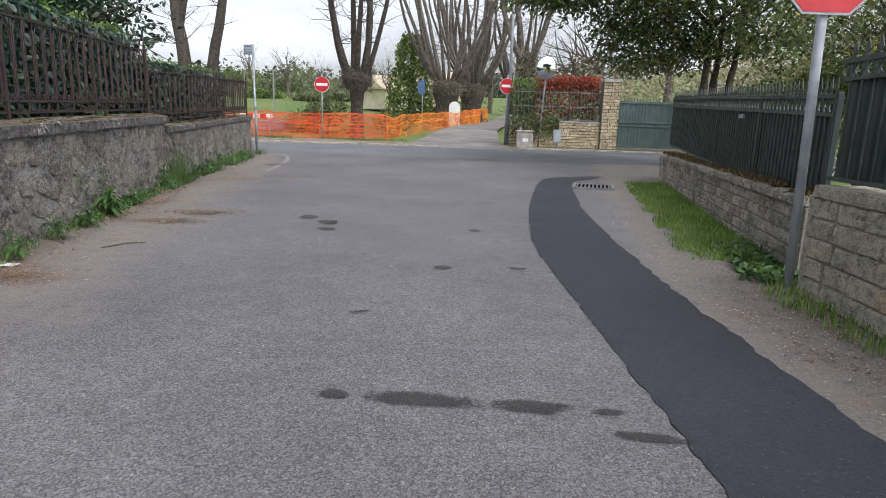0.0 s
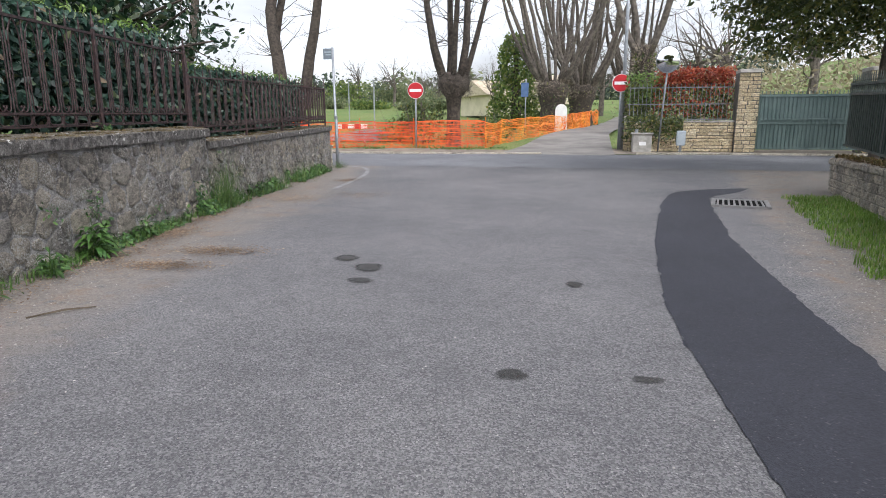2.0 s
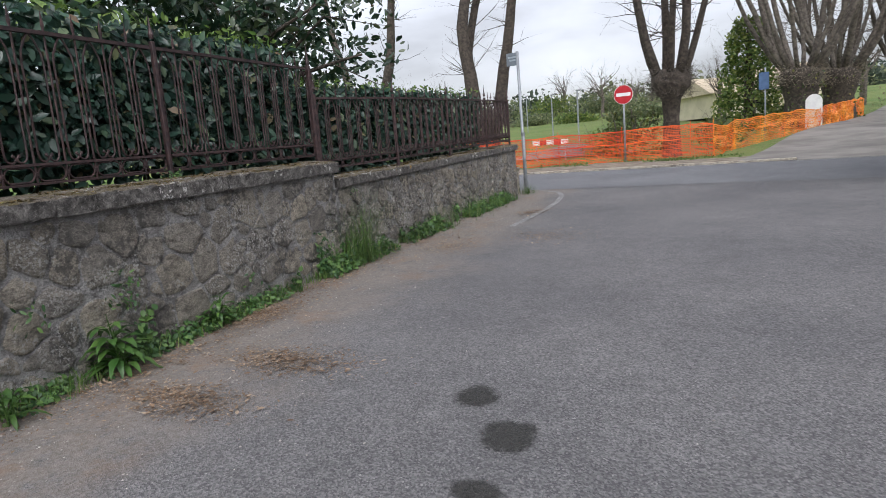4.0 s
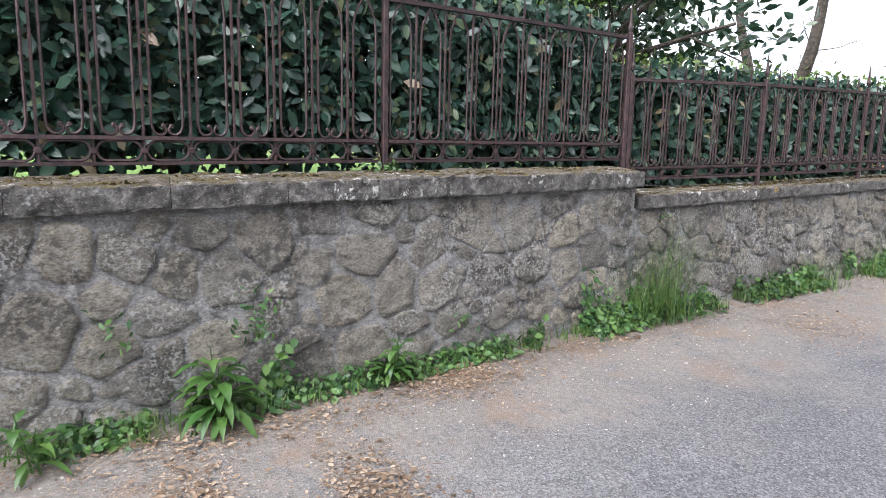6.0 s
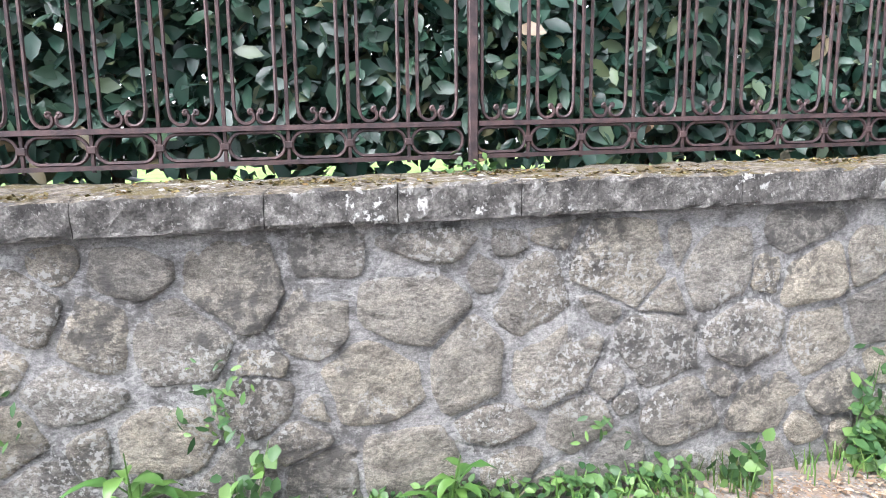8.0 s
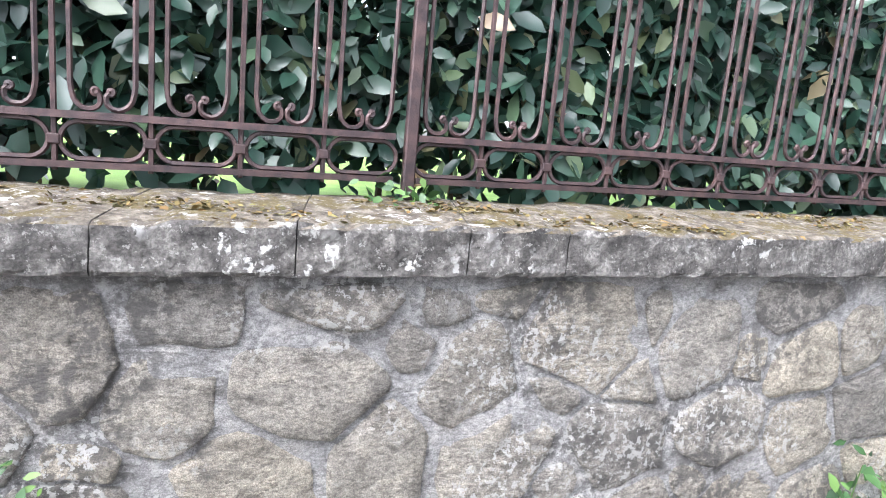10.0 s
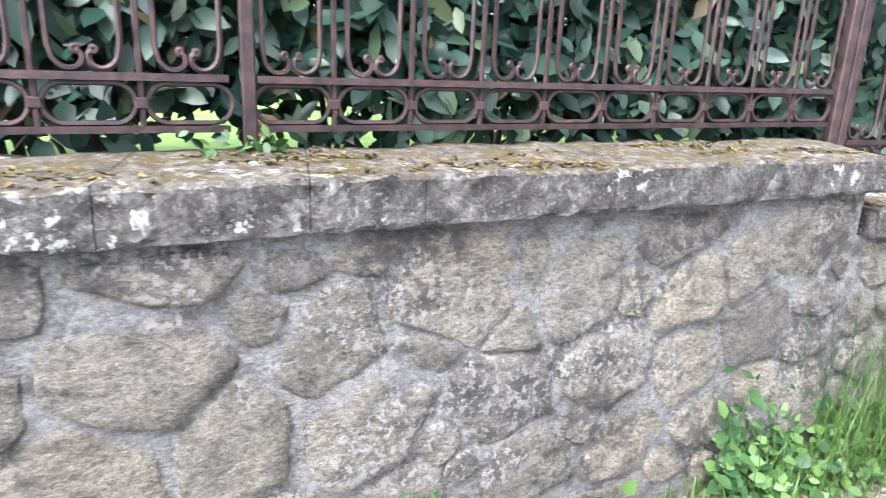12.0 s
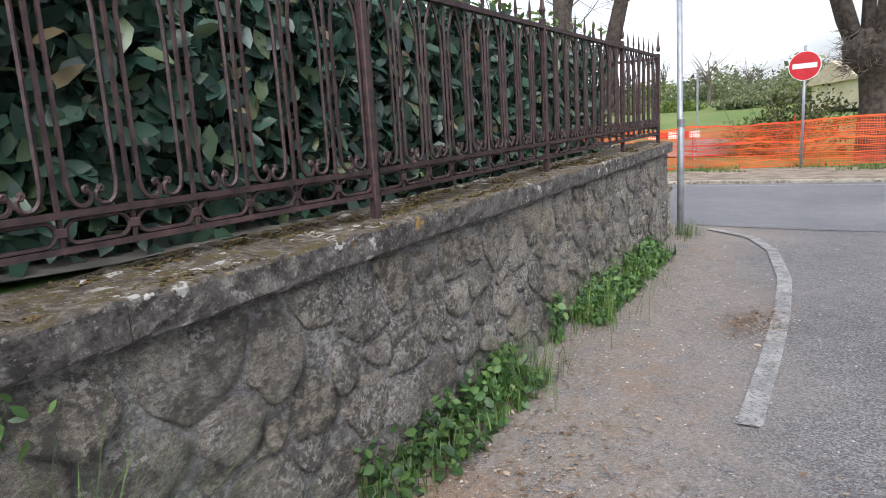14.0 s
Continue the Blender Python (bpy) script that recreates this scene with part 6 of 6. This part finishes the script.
stuff("grass_fringe", blade_mesh("grass_fringe", strip_points(1300, 8.6, 15.8, 0.24, 0.0, -0.2), 0.13, GRASS, rng, 0.004), "grass along the foot of the wall", "grass")


def tuft(y, n, h, spread, label, out=0.14):
    x = foot(y, out)
    t = thing("grass_tuft", (x, y, ground_z(x, y)), label, "grass", "grass tufts at the wall")
    part("blades", blade_mesh("blades", [(rng.normal() * spread * 0.6, rng.normal() * spread, 0) for k in range(n)], h, GRASS, rng, 0.0016, 0.95), None, t)


tuft(9.15, 300, 0.78, 0.13, "tall feathery grass tuft beside the wall's step")
tuft(8.95, 90, 0.42, 0.09, "grass tuft beside the wall's step")
tuft(8.55, 40, 0.42, 0.05, "slender tall grass at the wall")
tuft(11.4, 150, 0.34, 0.16, "thick grass tuft at the wall")
tuft(12.6, 160, 0.4, 0.22, "thick grass tuft at the wall")
tuft(13.6, 120, 0.34, 0.2, "thick grass tuft at the wall")
tuft(15.75, 130, 0.22, 0.14, "grass at the foot of the sign pole", 0.2)
tuft(5.6, 60, 0.16, 0.1, "small grass tuft at the wall")


def sprig(y, z, n, size):
    x = wall_face(y) + 0.03
    s = thing("wall_weed", (x, y, z), "small green sprig growing from the wall's joints", "weed", "sprigs in the wall")
    part("leaves", leaf_mesh("leaves", np.stack([0.03 * np.abs(rng.normal(size=n)), size * rng.normal(size=n), size * rng.normal(size=n)], 1), 0.04, 0.016, WEED, rng, 0.4, (1, 0, 0.5), 0.4), None, s)


for y, z, n, s in ((6.12, 0.58, 22, 0.04), (6.1, 0.42, 26, 0.05), (7.35, 0.3, 14, 0.04), (8.6, 0.35, 30, 0.08), (9.25, 0.85, 8, 0.03), (5.5, 0.5, 18, 0.05)):
    sprig(y, z, n, s)
cw = thing("wall_weed", (on_upper(6.95)[0] + 0.05, 6.95, cap_top(6.95) + 0.015), "small pale green weed rooted on the coping", "weed", "sprigs in the wall")
part("leaves", leaf_mesh("leaves", np.stack([0.035 * rng.normal(size=50), 0.06 * rng.normal(size=50), 0.01 + 0.03 * np.abs(rng.normal(size=50))], 1), 0.035, 0.02, WEED, rng, 0.4, (0.5, 0, 1), 0.4), None, cw)


def litter_points(n):
    out = []
    spots = [(foot(7.2, 0.28), 7.2, 0.13, 0.22), (foot(7.2, 0.28), 7.2, 0.13, 0.22), (foot(6.1, 0.3), 6.1, 0.1, 0.4), (foot(8.3, 0.25), 8.3, 0.08, 0.5), (-2.85, 6.4, 0.25, 0.11), (-3.0, 5.75, 0.25, 0.1), (-2.85, 6.4, 0.25, 0.11), (-3.0, 5.75, 0.25, 0.1), (-3.03, 3.22, 0.1, 0.08), (-3.0, 3.2, 0.2, 0.15), (foot(10.6, 0.6), 10.6, 0.2, 0.5), (-2.75, 10.75, 0.3, 0.25), (-3.62, 10.1, 0.2, 0.2), (-3.75, 12.9, 0.12, 0.2)]
    while len(out) < n:
        if rng.uniform() < 0.66:
            x, y, a, b = spots[rng.integers(0, len(spots))]
            x, y = x + rng.normal() * a, y + rng.normal() * b
        else:
            y = 3.0 + 12 * rng.uniform() ** 1.5
            x = foot(y, 0.1 + abs(rng.normal()) * 0.22)
        if x > foot(y, 0.06):
            out.append((x, y, ground_z(x, y) + 0.008 + 0.012 * rng.uniform()))
    return out


stuff("leaf_litter", leaf_mesh("leaf_litter", litter_points(3800), 0.026, 0.013, DEAD, rng, 0.6, (0, 0, 1), 0.75), "dry brown leaves scattered along the wall", "leaf litter")
stuff("bark_chips", leaf_mesh("bark_chips", litter_points(17000), 0.018, 0.007, DEAD, rng, 0.5, (0, 0, 1), 0.75, True), "fine reddish plant litter on the lane's edge", "leaf litter")


def right_points(n, near, far, y0=2.0, y1=11.5):
    out = []
    while len(out) < n:
        y = rng.uniform(y0, y1)
        edge = 3.36 + 0.1964 * (y - 3.95) if y > 3.45 else 3.1
        x = edge - near - (far - near) * rng.uniform() ** 1.4
        if x > float(np.interp(y, TAR_Y2, TAR_X2)) + 0.1 and edge - x < far * (0.95 + 0.45 * noise.noise((y * 1.6, 1, 1)) + 0.3 * noise.noise((y * 6, x * 5, 1))):
            out.append((x, y, ground_z(x, y) + 0.01))
    return out


stuff("verge_grass", blade_mesh("verge_grass", right_points(11000, 0.0, 0.9, 4.5, 11.3), 0.075, VERGE, rng, 0.005), "short green grass on the verge below the block wall", "grass")
stuff("verge_grass", blade_mesh("verge_grass", right_points(1500, 0.0, 0.4, 2.0, 5.0), 0.08, VERGE, rng, 0.004), "thin grass at the foot of the block wall", "grass")
stuff("verge_weeds", leaf_mesh("verge_weeds", [(x, y, z + 0.06 * rng.uniform()) for x, y, z in right_points(700, 0.03, 0.5, 3.7, 5.2)], 0.07, 0.05, WEED, rng, 0.4, (0, 0, 1), 0.5), "leafy weeds beside the sign's post", "weeds")
stuff("verge_litter", leaf_mesh("verge_litter", right_points(3600, 0.02, 0.8, 0.8, 8.0), 0.024, 0.011, DEAD, rng, 0.5, (0, 0, 1), 0.7), "brown leaves on the verge", "leaf litter")


def pebbles(name, pts, size, label):
    g = Geo()
    for x, y, z in pts:
        s = size * rng.uniform(0.4, 1.4)
        q = rng.uniform(0.6, 1.2, 6) * s
        g.add([(x + q[0], y, z), (x, y + q[1], z), (x - q[2], y, z), (x, y - q[3], z), (x, y, z + q[4] * 0.7)], [(0, 1, 4), (1, 2, 4), (2, 3, 4), (3, 0, 4)])
    stuff(name, g.mesh(name, PEBBLE), label, "gravel")


pebbles("gravel", right_points(5200, 0.2, 1.6, 0.6, 10.5), 0.007, "loose gravel between the fresh asphalt and the wall")
lp_ = []
while len(lp_) < 2600:
    y = rng.uniform(3, 15.5)
    x = foot(y, 0.1 + abs(rng.normal()) * 0.75)
    lp_.append((x, y, ground_z(x, y) + 0.002))
pebbles("gravel", lp_, 0.007, "fine loose grit along the lane's edge")
lp_ = [(rng.uniform(-3.3, 1.2), rng.uniform(-0.5, 14), 0) for k in range(500)]
pebbles("gravel", [(x, y, ground_z(x, y) + 0.002) for x, y, z in lp_], 0.006, "scattered grit on the asphalt")
fx = thing("litter_paper", (-3.33, 3.53, 0.004), "flat scrap of white paper on the asphalt", "litter")
part("sheet", Geo().box((0, 0, 0.006), (0.2, 0.1, 0.008), 0.003), SIGN_WHITE, fx)
tw = thing("twig", (-2.8, 4.42, 0.012), "thin dry twig lying on the lane", "twig")
part("stick", Geo().tube([(-0.14, -0.16, 0.0), (0.0, 0.01, 0.012), (0.13, 0.15, 0.0)], [0.006, 0.008, 0.004], 5), STEM, tw)

# the stones of the long wall
rng = np.random.default_rng(9)
for i in range(len(STONES)):
    stone_piece(i)

# what nobody could count stays joined
for ob in scene.objects:
    if ob.parent and ob.name.split(".")[0] in ("foliage", "inner_foliage", "young_shoots", "stems", "crown", "blades", "leaves", "twigs", "branches", "long_strands", "cross_strands", "moss", "moss_bed", "ivy", "green_foliage", "red_foliage", "yellow_foliage"):
        tagged(ob, kind="stuff")
